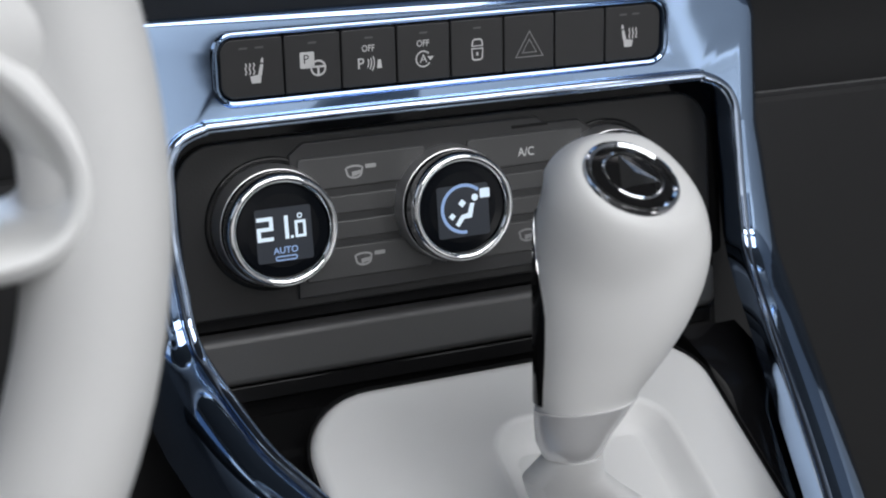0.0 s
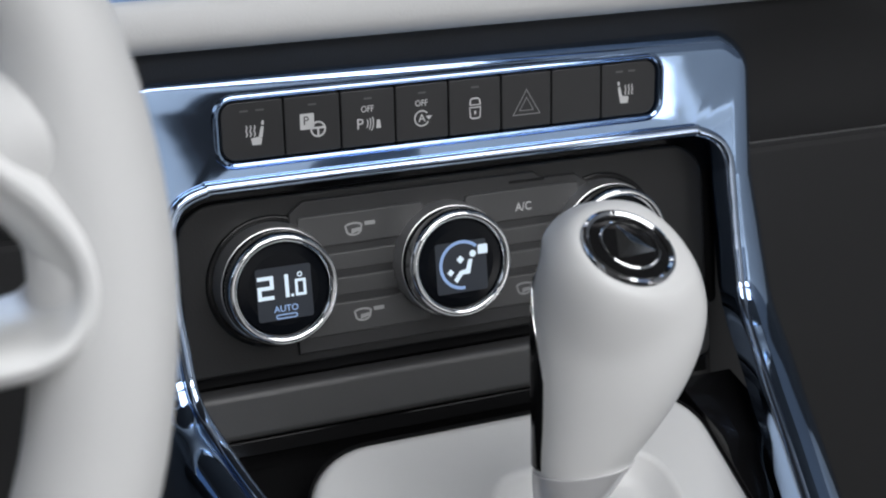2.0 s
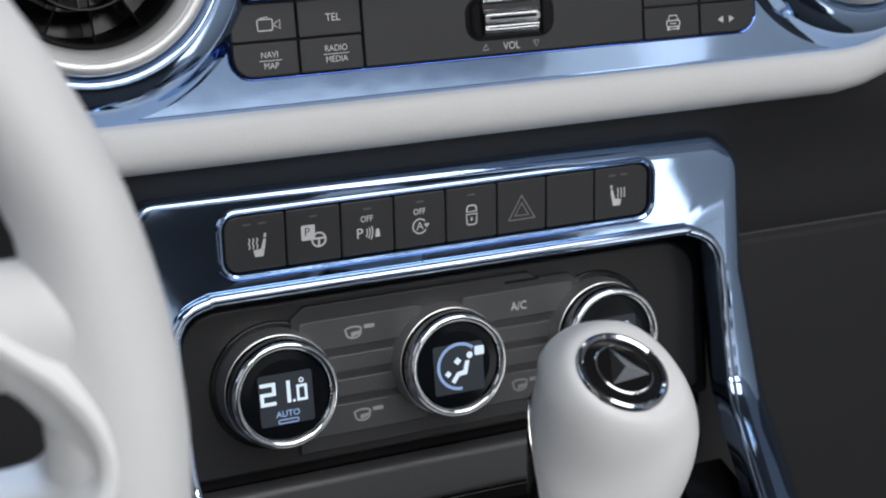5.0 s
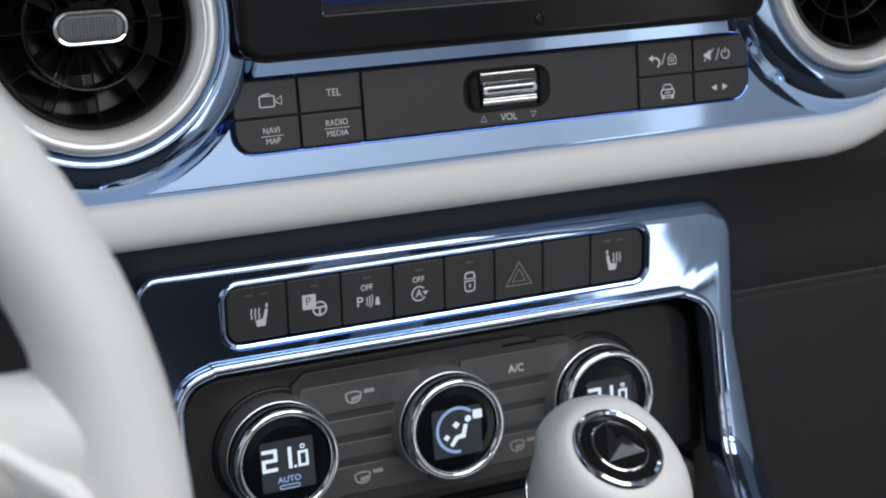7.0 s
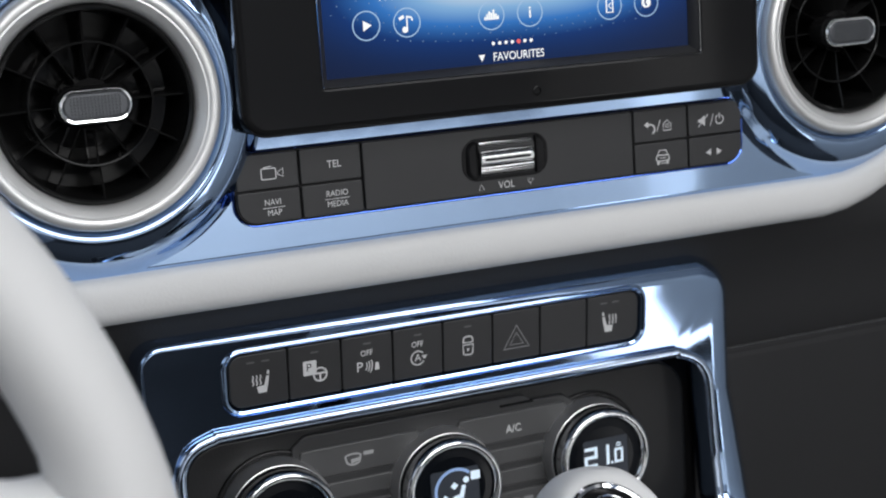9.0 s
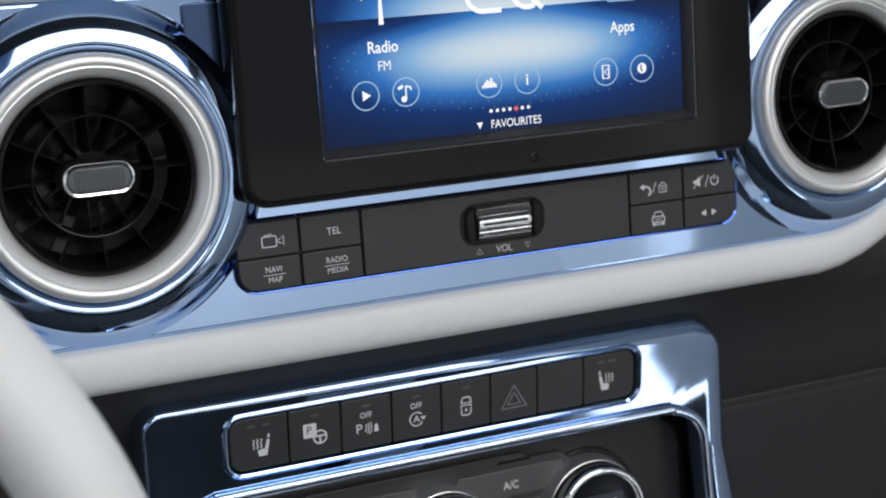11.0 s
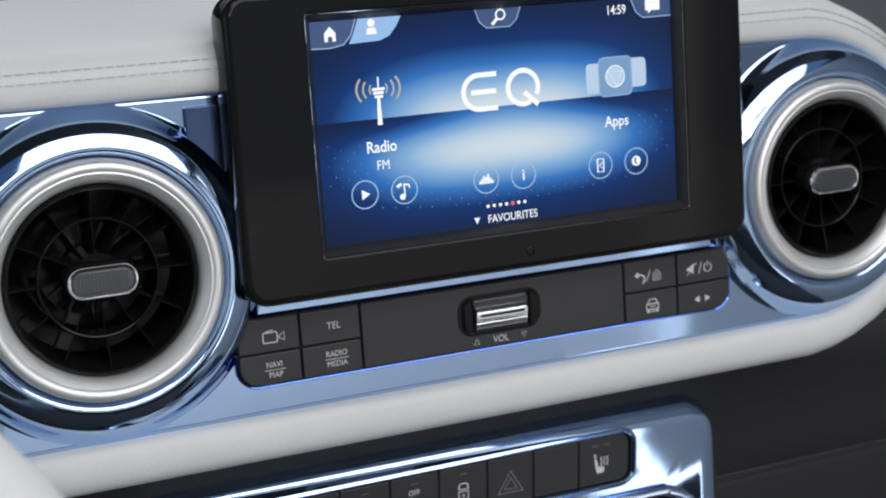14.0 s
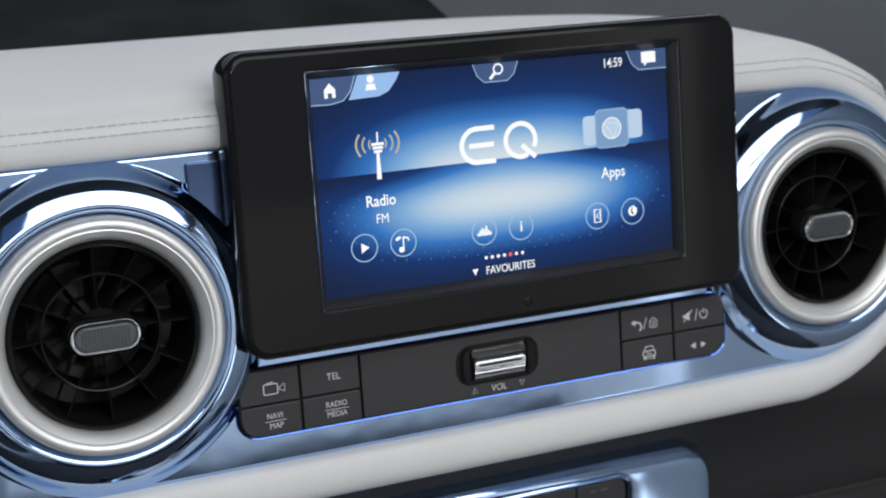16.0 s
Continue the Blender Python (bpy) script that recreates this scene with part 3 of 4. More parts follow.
icon("user_mark", LIT, glass, lambda bm, y: [poly(bm, circle(26.8, 84.4, 1.5, 16), y), poly(bm, [(24.6, 80.2), (29.0, 80.2), (28.4, 82.6), (25.2, 82.6)], y)] and None, T2)
icon("search_tab", LITMID, glass, lambda bm, y: poly(bm, [(69.5, 87.2), (71.5, 81.5), (74.5, 79.0), (84.5, 79.0), (87.5, 81.5), (89.8, 87.2)], y), SY)
icon("search_tab_edge", LITPALE, glass, lambda bm, y: stroke(bm, [(69.5, 87.2), (71.5, 81.5), (74.5, 79.0), (84.5, 79.0), (87.5, 81.5), (89.8, 87.2)], 0.35, y), T1)
icon("search_mark", LIT, glass, lambda bm, y: (stroke(bm, arc(80.6, 83.8, 1.9, 0, 360, 24)[:-1], 0.7, y, True), stroke(bm, [(79.2, 82.4), (76.9, 80.1)], 1.2, y)) and None, T2)
icon("message_tab", LITMID, glass, lambda bm, y: poly(bm, [(138.5, 87.2), (141.5, 80.5), (144.5, 78.2), (157.6, 78.2), (157.6, 87.2)], y), SY)
icon("message_tab_edge", LITPALE, glass, lambda bm, y: stroke(bm, [(138.5, 87.2), (141.5, 80.5), (144.5, 78.2), (157.6, 78.2)], 0.4, y), T1)
icon("message_mark", LIT, glass, lambda bm, y: (poly(bm, rrect(145.8, 80.8, 152.6, 85.4, 0.5, 3), y), poly(bm, [(147, 80.9), (147.2, 79.4), (148.6, 80.9)], y)) and None, T2)
icon("app_tile_back", LITCARD, glass, lambda bm, y: (poly(bm, rrect(117.2, 49.4, 127, 61.4, 1.8, 4), y), poly(bm, rrect(136, 50.6, 145.0, 62.4, 1.8, 4), y)) and None, SY)
icon("app_tile", LITTILE, glass, lambda bm, y: poly(bm, rrect(122.8, 47.6, 138.4, 63.6, 2.4, 5), y), T1)
icon("app_tile_edge", LITPALE, glass, lambda bm, y: stroke(bm, rrect(123.1, 47.9, 138.1, 63.3, 2.3, 5), 0.3, y, True), T2)
icon("app_globe", LITCARD, glass, lambda bm, y: poly(bm, circle(130.5, 55.6, 4.3, 28), y), T2)
icon("app_globe_net", LIT, glass, lambda bm, y: (stroke(bm, arc(130.5, 55.6, 4.3, 0, 360, 28)[:-1], 0.4, y, True), stroke(bm, [(127.2, 58), (133.6, 57.4), (131.2, 51.6)], 0.3, y, True)) and None, SY - 0.15)
random.seed(5)


def speck_marks(bm, y):
    for row in range(9):
        for k in range(30):
            x = 6 + 5.1 * k + (2.5 if row % 2 else 0)
            z = 11 + 2.6 * row + 0.004 * (x - 80) ** 2 * (0.3 + 0.05 * row)
            if z < 40 and x < 155 and (row > 1 or 20 < x < 140) and (abs(x - 81) > 46 or z < 18):
                r = 0.17 + 0.13 * random.random()
                poly(bm, circle(x, z, r, 6), y)


icon("speck_field", LITDOT, glass, speck_marks, SY)

# ---- key bar under the display ----
bar = thing("key_bar", 78, 16, -50, "soft black key bar below the display", "control panel")
part("bar_back", slab(rrect(-33.3, -50.6, 189.4, -23.0, (8, 8, 5, 5)), 14.3, 18, 0.4), GLOSS, bar)
part("bar_edge", rim(rrect(-33.3, -50.6, 189.4, -23.0, (8, 8, 5, 5)), [(-0.5, 14.6), (-0.2, 13.7), (0.2, 13.5), (0.55, 14.0), (0.65, 16)]), EDGEBLUE, bar, "bright blue metal edge")


def key(name, x0, z0, x1, z1, r, y0, parent, mat=BUTTON, depth=3.5, soft=0.45):
    return part(name, slab(rrect(x0, z0, x1, z1, r, 5), y0, y0 + depth, soft), mat, parent)


KY = 12.6
k_cam = key("key", -32.4, -37.0, -8.2, -23.8, (.9, .9, .9, 5.5), KY, bar)
k_tel = key("key", -7.4, -37.0, 16.8, -23.8, .9, KY, bar)
k_nav = key("key", -32.4, -49.8, -8.2, -37.7, (7.2, .9, .9, .9), KY, bar)
k_rad = key("key", -7.4, -49.8, 16.8, -37.7, .9, KY, bar)
k_mid = key("centre_panel", 17.6, -49.8, 135.6, -23.8, .9, KY, bar)
k_bck = key("key", 136.4, -37.0, 161.8, -23.8, .9, KY, bar)
k_mut = key("key", 162.6, -37.0, 188.5, -23.8, (.9, .9, 4.5, .9), KY, bar)
k_car = key("key", 136.4, -49.8, 161.8, -37.7, .9, KY, bar)
k_arr = key("key", 162.6, -49.8, 188.5, -37.7, (.9, 7.2, .9, .9), KY, bar)
MY = KY - 0.08
words("TEL", 2.9, 6.0, MY, -30.6, "tel_text", PRINT, k_tel, 0.0, 0.9)
words("NAVI", 2.35, -19.0, MY, -42.2, "navi_text", PRINT, k_nav, 0.0, 0.9)
words("MAP", 2.35, -18.6, MY, -46.2, "map_text", PRINT, k_nav, 0.0, 0.9)
icon("text_line", PRINT, k_nav, lambda bm, y: stroke(bm, [(-23, -44.2), (-14.4, -44.2)], 0.25, y), MY)
words("RADIO", 2.35, 6.4, MY, -41.8, "radio_text", PRINT, k_rad, 0.0, 0.9)
words("MEDIA", 2.35, 6.4, MY, -45.8, "media_text", PRINT, k_rad, 0.0, 0.9)
icon("text_line", PRINT, k_rad, lambda bm, y: stroke(bm, [(1.4, -43.8), (11.4, -43.8)], 0.25, y), MY)
words("VOL", 3.0, 77.4, MY, -47.0, "vol_text", PRINT, k_mid, 0.0, 0.9)
icon("up_mark", PRINT, k_mid, lambda bm, y: stroke(bm, [(65.3, -47.9), (67.7, -47.9), (66.5, -45.7)], 0.3, y, True), MY)
icon("down_mark", PRINT, k_mid, lambda bm, y: stroke(bm, [(86.8, -45.8), (89.2, -45.8), (88.0, -48.0)], 0.3, y, True), MY)


def film_mark(bm, y):
    stroke(bm, rrect(-22.6, -33.4, -17.0, -29.4, .5, 3), 0.4, y, True)
    stroke(bm, [(-16.4, -31.2), (-14.2, -29.8), (-14.2, -33.0), (-16.4, -31.8)], 0.35, y, True)
    stroke(bm, [(-21.6, -29.0), (-18.6, -28.6)], 0.35, y)


icon("camera_mark", PRINT, k_cam, film_mark, MY)


def back_mark(bm, y):
    stroke(bm, arc(144.2, -32.0, 2.0, -60, 90, 10) + [(142.8, -30.0)], 0.7, y)
    poly(bm, [(143.2, -31.4), (143.2, -28.6), (141.2, -30.0)], y)
    stroke(bm, [(147.2, -33.2), (149.0, -28.4)], 0.35, y)
    stroke(bm, [(150.4, -33.0), (150.4, -30.4), (152.2, -28.8), (154.0, -30.4), (154.0, -33.0)], 0.4, y, True)
    stroke(bm, arc(152.2, -31.2, 0.8, 0, 360, 10)[:-1], 0.3, y, True)


icon("back_mark", PRINT, k_bck, back_mark, MY)


def mute_mark(bm, y):
    poly(bm, [(167.4, -31.6), (168.6, -31.6), (170.6, -33.2), (170.6, -28.6), (168.6, -30.2), (167.4, -30.2)], y)
    stroke(bm, [(167.4, -33.4), (172.2, -28.4)], 0.4, y)
    stroke(bm, [(173.2, -33.4), (174.8, -28.4)], 0.35, y)
    stroke(bm, arc(177.8, -31.0, 1.9, 120, 420, 20), 0.45, y)
    stroke(bm, [(177.8, -28.4), (177.8, -30.6)], 0.45, y)


icon("mute_mark", PRINT, k_mut, mute_mark, MY)


def car_mark(bm, y):
    stroke(bm, [(147.2, -43.2), (148.0, -41.2), (151.2, -41.2), (152.0, -43.2)], 0.45, y)
    stroke(bm, rrect(146.6, -45.6, 152.6, -43.2, .7, 3), 0.5, y, True)
    stroke(bm, [(148.2, -44.4), (151.0, -44.4)], 0.4, y)
    for x in (146.8, 151.4):
        poly(bm, [(x, -47.0), (x + 1.0, -47.0), (x + 1.0, -45.8), (x, -45.8)], y)
    stroke(bm, [(147.8, -46.6), (151.4, -46.6)], 0.35, y)


icon("car_mark", PRINT, k_car, car_mark, MY)
icon("arrow_mark", PRINT, k_arr, lambda bm, y: (poly(bm, [(173.2, -45.9), (173.2, -43.1), (170.6, -44.5)], y), poly(bm, [(176.0, -45.9), (176.0, -43.1), (178.6, -44.5)], y)) and None, MY)

# volume roller in its well
roller = thing("volume_roller", 77.4, 12, -36, "knurled chrome volume roller in a black well", "roller")
part("well", slab(rrect(58.6, -44.4, 96.2, -27.4, 6.5, 8), KY - 0.25, KY + 3, 0.2), GLOSS, roller)
part("end_cap", loft([at_y(rrect(60.2, -43.6, 65.0, -28.2, (4, .6, .6, 4)), KY), at_y(rrect(60.6, -43.2, 64.8, -28.6, (4, .6, .6, 4)), KY - 1.2), at_y(rrect(61.4, -42.2, 64.6, -29.6, (3, .6, .6, 3)), KY - 1.8)]), GLOSS, roller)
part("end_cap", loft([at_y(rrect(90.0, -43.6, 94.8, -28.2, (.6, 4, 4, .6)), KY), at_y(rrect(90.2, -43.2, 94.4, -28.6, (.6, 4, 4, .6)), KY - 1.2), at_y(rrect(90.4, -42.2, 93.6, -29.6, (.6, 3, 3, .6)), KY - 1.8)]), GLOSS, roller)
bm = bmesh.new()
arcpts = [(KY - 2.6 * math.sin(radians(a)) + 0.4, -35.9 + 6.9 * math.cos(radians(a))) for a in range(10, 171, 8)]
loft([[(x, y, z) for y, z in arcpts] for x in (65.4, 89.6)], False, False, False, bm)
part("drum", bm, GLOSS, roller)
bm = bmesh.new()
for a0, a1, na in ((20, 72, 6), (108, 160, 6)):
    for i in range(23):
        for j in range(na):
            a = radians(a0 + (a1 - a0) * j / (na - 1))
            x = 66.5 + 1.0 * i
            c = Vector((x, KY - 2.6 * math.sin(a) + 0.4, -35.9 + 6.9 * math.cos(a)))
            o = Vector((0, -math.sin(a), math.cos(a)))
            t = Vector((0, math.cos(a), math.sin(a)))
            e = 0.24 if a0 < 90 else 0.36
            q = [c + Vector((e, 0, 0)) * sx + t * e * sz for sx, sz in ((-1, -1), (1, -1), (1, 1), (-1, 1))]
            top = bm.verts.new(c + o * 0.42)
            vs = [bm.verts.new(p) for p in q]
            for k in range(4):
                bm.faces.new((vs[k], vs[(k + 1) % 4], top))
part("knurling", bm, CHROME, roller, smooth=0)
part("centre_bar", slab(rrect(65.8, -37.6, 89.2, -34.2, 1.2), KY - 2.9, KY - 1, 0.5), CHROME, roller)
part("groove", slab(rrect(67.6, -36.4, 87.4, -35.4, .4), KY - 3.0, KY - 2.4, 0.05, 1), GLOSS, roller)

# ---- centre console: blue surround ----
CL, CR, CT = -74.0, 191.0, -92.0


def slope(y):
    """Height of the console's sloping deck."""
    return -207 + 0.7 * (y - 15)


console = thing("centre_console", 58, 20, -300, "polished blue metallic centre console surround", "console")
# head plate with an opening for the switch row
HOLE = rrect(-40.4, -122.8, 141.2, -100.4, 5.5, 6)
LEAN = 0.115  # the head plate leans towards the driver at the top
HEAD = [(CL, -152), (-62.5, -152)] + [(-46 + 16 * math.cos(a), -148 + 16 * math.sin(a)) for a in [radians(180 - 15 * i) for i in range(7)]]
HEAD += [(157 + 17 * math.cos(a), -149 + 17 * math.sin(a)) for a in [radians(90 - 15 * i) for i in range(7)]] + [(175, -152), (CR, -152)]
HEAD += [(CR - 20 + 20 * math.cos(a), CT - 20 + 20 * math.sin(a)) for a in [radians(11.25 * i) for i in range(9)]]
HEAD += [(CL + 9 + 9 * math.cos(a), CT - 9 + 9 * math.sin(a)) for a in [radians(90 + 18 * i) for i in range(6)]]


def lean_by(z):
    """How far the console's head comes forward at height z; nothing where it meets the arms."""
    return LEAN * (z + 112) if z > -128 else -16 * LEAN * max(0.0, (z + 150) / 22)


def lean(bm):
    for v in bm.verts:
        v.co.y -= lean_by(v.co.z)
    return bm


def head_plate():
    """Flat face with a small radius along the top and driver's edge and a broad roll towards the passenger."""
    broad = [(0, 34), (0, 12), (1.5, 7.5), (4, 3.8), (7, 1.5), (10, 0.3), (12.8, 0)]
    tight = [(0, 34), (0, 2.0), (0.2, 1.2), (0.6, 0.6), (1.1, 0.25), (1.6, 0.06), (2.2, 0)]
    first = HEAD.index((CR, -152))
    rings = []
    for (bo, by), (to, ty) in zip(broad, tight):
        ring = []
        for i, (x, z) in enumerate(HEAD):
            w = max(0.0, min(1.0, (x - 150) / 36)) if i >= first else 0.0
            w = w * w * (3 - 2 * w)
            o, y = to + (bo - to) * w, ty + (by - ty) * w
            px, pz = offset(HEAD, -o)[i]
            if abs(z + 152) < 0.01:
                pz, px = z, (x - o if x > 180 else px)
            ring.append((px, 22.0 + y, pz))
        rings.append(ring)
    bm = loft(rings, False, False)
    lip = 1.4
    loft([at_y(offset(HOLE, 2 * lip), 22.0), at_y(offset(HOLE, 1.5 * lip), 22.0 - 0.5 * lip), at_y(offset(HOLE, lip), 22.0 - 0.7 * lip), at_y(offset(HOLE, 0.4 * lip), 22.0 - 0.45 * lip), at_y(HOLE, 22.6), at_y(HOLE, 31)], False, False, bm=bm)
    loops = [e for e in bm.edges if len(e.link_faces) == 1 and all(abs(v.co.y - 22) < 1e-4 for v in e.verts)]
    bmesh.ops.triangle_fill(bm, edges=loops, use_beauty=True, use_dissolve=False)
    bmesh.ops.recalc_face_normals(bm, faces=bm.faces)
    return lean(bm)


part("head_plate", head_plate(), BLUE, console)


def arm_path(side):
    """Inner edge of an arm: down beside the climate panel, then forward along the deck, drawing in."""
    if side < 0:
        p = [(-62.4, 22.0, -150), (-62.5, 22.0, -160), (-62.5, 22.0, -172), (-61.5, 20, -188), (-60, 14, -208), (-55, -7, -222.4), (-47, -29, -238), (-36, -47, -250.5), (-20, -72, -268), (-4, -97, -285)]
    else:
        p = [(174.8, 22.0, -150), (175.2, 22.0, -160), (175.9, 22.0, -172), (176.5, 21, -188), (175, 15, -207), (165, -13, -227), (156, -41, -246), (148, -66, -264), (140, -88, -279), (131, -112, -296)]
    return smooth_path(p, 6)


def arm(side):
    rings = []
    path = arm_path(side)
    for i, p in enumerate(path):
        d = (Vector(path[min(i + 1, len(path) - 1)]) - Vector(path[max(i - 1, 0)])).normalized()
        outw = Vector((side, 0, 0))
        outw = (outw - d * outw.dot(d)).normalized()
        h = outw.cross(d) * (1 if side < 0 else -1)
        if h.y > 0:
            h = -h
        w = 15.8 + 6.5 * min(1, i / 24) if side > 0 else 11.6 + 5.5 * min(1, i / 30)
        g = min(1.0, i / 12)
        sec = [(-0.4, -16), (-0.4, -4.5), (0.2, -2.2), (1.4, -0.7), (3.2, 0.0), (w * 0.38, -0.3), (w * 0.56, -1.5), (w * 0.75, -3.8), (w * 0.9, -7.5), (w, -12), (w + 0.6 * g, -18), (w + 1.0 * g, -34)]
        rings.append([tuple(Vector(p) + outw * a + h * (b - 0.3)) for a, b in sec])
    return loft(rings, False, False, False)


part("side_arm", arm(-1), BLUE, console)
part("side_arm", arm(1), BLUE, console)
# moulding over the recess, in the paler blue that holds its highlight
top_line = smooth_path([(-62.2, 22, -152), (-61.6, 22, -143), (-57, 22, -135.6), (-48, 22, -132), (-36, 22, -131.2), (55, 22, -131.2), (148, 22, -131.4), (160, 22, -132.4), (169, 22, -137), (173.6, 22, -144), (174.8, 22, -152)], 8)
top_line = arm_path(-1)[:5:-1] + top_line[1:-1] + arm_path(1)[6:]
sec = [(2.3 * math.cos(a), 1.7 * math.sin(a)) for a in [2 * math.pi * k / 12 for k in range(12)]]
part("moulding", sweep(top_line, sec, (0, -1, 0)), BLUE_GLINT, console, "rounded edge over the recess, its highlight put into a paler blue")
part("side_wall", loft([[(x, y, z) for y, z in ((62, -265), (62, -560), (-125, -560), (-125, -368), (-70, -330))] for x in (-62, 178)]), PLASTIC, console, "dark console body")

# switch row
row = thing("switch_row", 51, 24, -124, "row of eight black console switches", "switch panel")
part("switch_backing", lean(slab(rrect(-41, -123.2, 141.8, -100.0, 5.8), 25.5, 31, 0.2, 1)), GLOSS, row)
edges = [-39.9, -16.0, 5.9, 27.7, 49.5, 71.7, 93.5, 115.6, 140.6]
SWY = 22.6
sw = []
for k in range(8):
    r = [.9, .9, .9, .9]
    if k == 0:
        r[0] = r[3] = 5
    if k == 7:
        r[1] = r[2] = 5
    s = part("switch", lean(slab(rrect(edges[k] + 0.25, -122.3, edges[k + 1] - 0.25, -100.9, r, 5), SWY, 30, 0.5)), BUTTON, row)
    sw.append(s)
mid = [(edges[k] + edges[k + 1]) / 2 for k in range(8)]


def on_switch(z):
    """The front of the leaning switches at height z."""
    return SWY - 0.08 - lean_by(z)


def switch_icon(name, mat, k, draw):
    bm = bmesh.new()
    draw(bm, SWY - 0.08)
    return part(name, lean(bm), mat, sw[k], smooth=0)


def leds(k, xs):
    switch_icon("indicator", LED, k, lambda bm, y: [poly(bm, rrect(x - 1.6, -104.7, x + 1.6, -104.0, .2, 2), y) for x in xs] and None)


def seat_mark(c, way):
    """A heated seat seen from the side: cushion, backrest, headrest and three rising waves."""
    def draw(bm, y):
        q = lambda pts: [(c + way * x, z) for x, z in pts]
        poly(bm, q([(-1.7, -114.6), (-1.2, -117.2), (2.1, -117.2), (2.6, -114.8), (1.0, -114.2)]), y)
        poly(bm, q([(1.2, -114.4), (2.7, -114.6), (3.4, -110.6), (2.3, -110.4)]), y)
        poly(bm, q([(2.4, -109.8), (3.4, -110.0), (3.5, -108.4), (2.8, -108.2)]), y)
        for n in range(3):
            x = -3.4 + 1.5 * n
            stroke(bm, q([(x, -114.0), (x + .5, -113.0), (x, -111.8), (x + .5, -110.6), (x + .2, -109.8)]), 0.5, y)
    return draw


switch_icon("seat_mark", PRINT, 0, seat_mark(mid[0] + 0.8, 1))
switch_icon("seat_mark", PRINT, 7, seat_mark(mid[7] - 1.6, -1))
leds(0, (mid[0] - 3.0, mid[0] + 3.0))
leds(7, (mid[7] - 4.4, mid[7] + 1.2))


def park_mark(bm, y):
    c = mid[1]
    poly(bm, rrect(c - 4.9, -113.6, c + 0.6, -107.6, .5, 3), y)
    stroke(bm, arc(c + 2.0, -113.8, 2.7, 0, 360, 24)[:-1], 0.7, y, True)
    stroke(bm, [(c - 0.5, -113.3), (c + 4.5, -113.3)], 0.8, y)
    stroke(bm, [(c + 2.0, -113.4), (c + 2.0, -116.2)], 0.8, y)


switch_icon("park_mark", PRINT, 1, park_mark)
words("P", 3.4, mid[1] - 2.6, on_switch(-110.4) - .12, -110.4, "letter", BUTTON, sw[1], slant=LEAN)
for k in (2, 3):
    words("OFF", 2.5, mid[k] - 0.3, on_switch(-108.4) - .05, -108.4, "off_text", PRINT, sw[k], 0.03, 0.86, LEAN)
words("P", 4.2, mid[2] - 3.4, on_switch(-114.0) - .08, -114.0, "letter", PRINT, sw[2], 0.03, 1.0, LEAN)


def sonar_mark(bm, y):
    for r in (3.4, 4.5, 5.6):
        stroke(bm, arc(mid[2] - 3.6, -113.6, r, -34, 22, 6), 0.45, y)
    poly(bm, [(mid[2] + 3.0, -116), (mid[2] + 5.0, -116), (mid[2] + 4.6, -112.8), (mid[2] + 3.4, -112.8)], y)


switch_icon("sonar_mark", PRINT, 2, sonar_mark)


def loop_mark(bm, y):
    c = mid[3] - 0.2
    stroke(bm, arc(c, -114.2, 2.9, 40, 330, 24), 0.55, y)
    poly(bm, [(c + 1.6, -113.4), (c + 4.2, -113.4), (c + 2.9, -115.0)], y)


switch_icon("loop_mark", PRINT, 3, loop_mark)
words("A", 3.2, mid[3] - 0.2, on_switch(-114.2) - .08, -114.2, "letter", PRINT, sw[3], 0.02, 1.0, LEAN)


def lock_mark(bm, y):
    c = mid[4]
    stroke(bm, [(c - 2.3, -112.2), (c + 2.3, -112.2), (c + 2.0, -116.0), (c + 1.2, -116.5), (c - 1.2, -116.5), (c - 2.0, -116.0)], 0.6, y, True)
    stroke(bm, [(c - 2.2, -111.2), (c - 1.9, -109.3), (c - 1.2, -108.7), (c + 1.2, -108.7), (c + 1.9, -109.3), (c + 2.2, -111.2)], 0.6, y)
    stroke(bm, [(c - 2.2, -111.2), (c + 2.2, -111.2)], 0.4, y)
    stroke(bm, [(c, -113.6), (c, -114.9)], 0.8, y)


switch_icon("lock_mark", PRINT, 4, lock_mark)


def hazard_mark(bm, y):
    c = mid[5]
    stroke(bm, [(c - 5.8, -117.2), (c + 5.8, -117.2), (c, -107.4)], 0.7, y, True)
    stroke(bm, [(c - 3.0, -115.6), (c + 3.0, -115.6), (c, -110.5)], 0.6, y, True)


switch_icon("hazard_mark", DIM, 5, hazard_mark)
for k in (1, 2, 3, 4):
    leds(k, (mid[k],))

# ---- climate panel ----
climate = thing("climate_control", 57, 44, -208, "black climate control panel in the console recess", "control panel")
bm = slab(rrect(-64, -212, 180, -128, 3), 44, 58, 0.5)
part("recess_back", bm, GLOSS, climate)
part("face_plate", slab(rrect(-57, -207, 172, -139.5, (4, 4, 16, 16), 6), 39.5, 46, 1.2), PLASTIC, climate)
rib = [(-13, -203), (113, -203), (113, -196), (116, -150), (110, -145.6), (95, -145.6), (91, -142.6), (-7, -142.6), (-13, -147)]
part("centre_plate", slab(rib, 37.8, 42, 0.8), BUTTON, climate)
rowz = ((-161.6, -148.8), (-171.8, -164.4), (-181.8, -174.4), (-197.0, -184.4))
cols = ((-10.0, 42.0), (60.0, 111.0))
keys = {}
for ci, (x0, x1) in enumerate(cols):
    for ri, (z0, z1) in enumerate(rowz):
        keys[ci, ri] = part("climate_key", slab(rrect(x0, z0, x1, z1, 1.5, 4), 36.9 if ri in (0, 3) else 37.2, 40, 0.7), SLATE, climate)
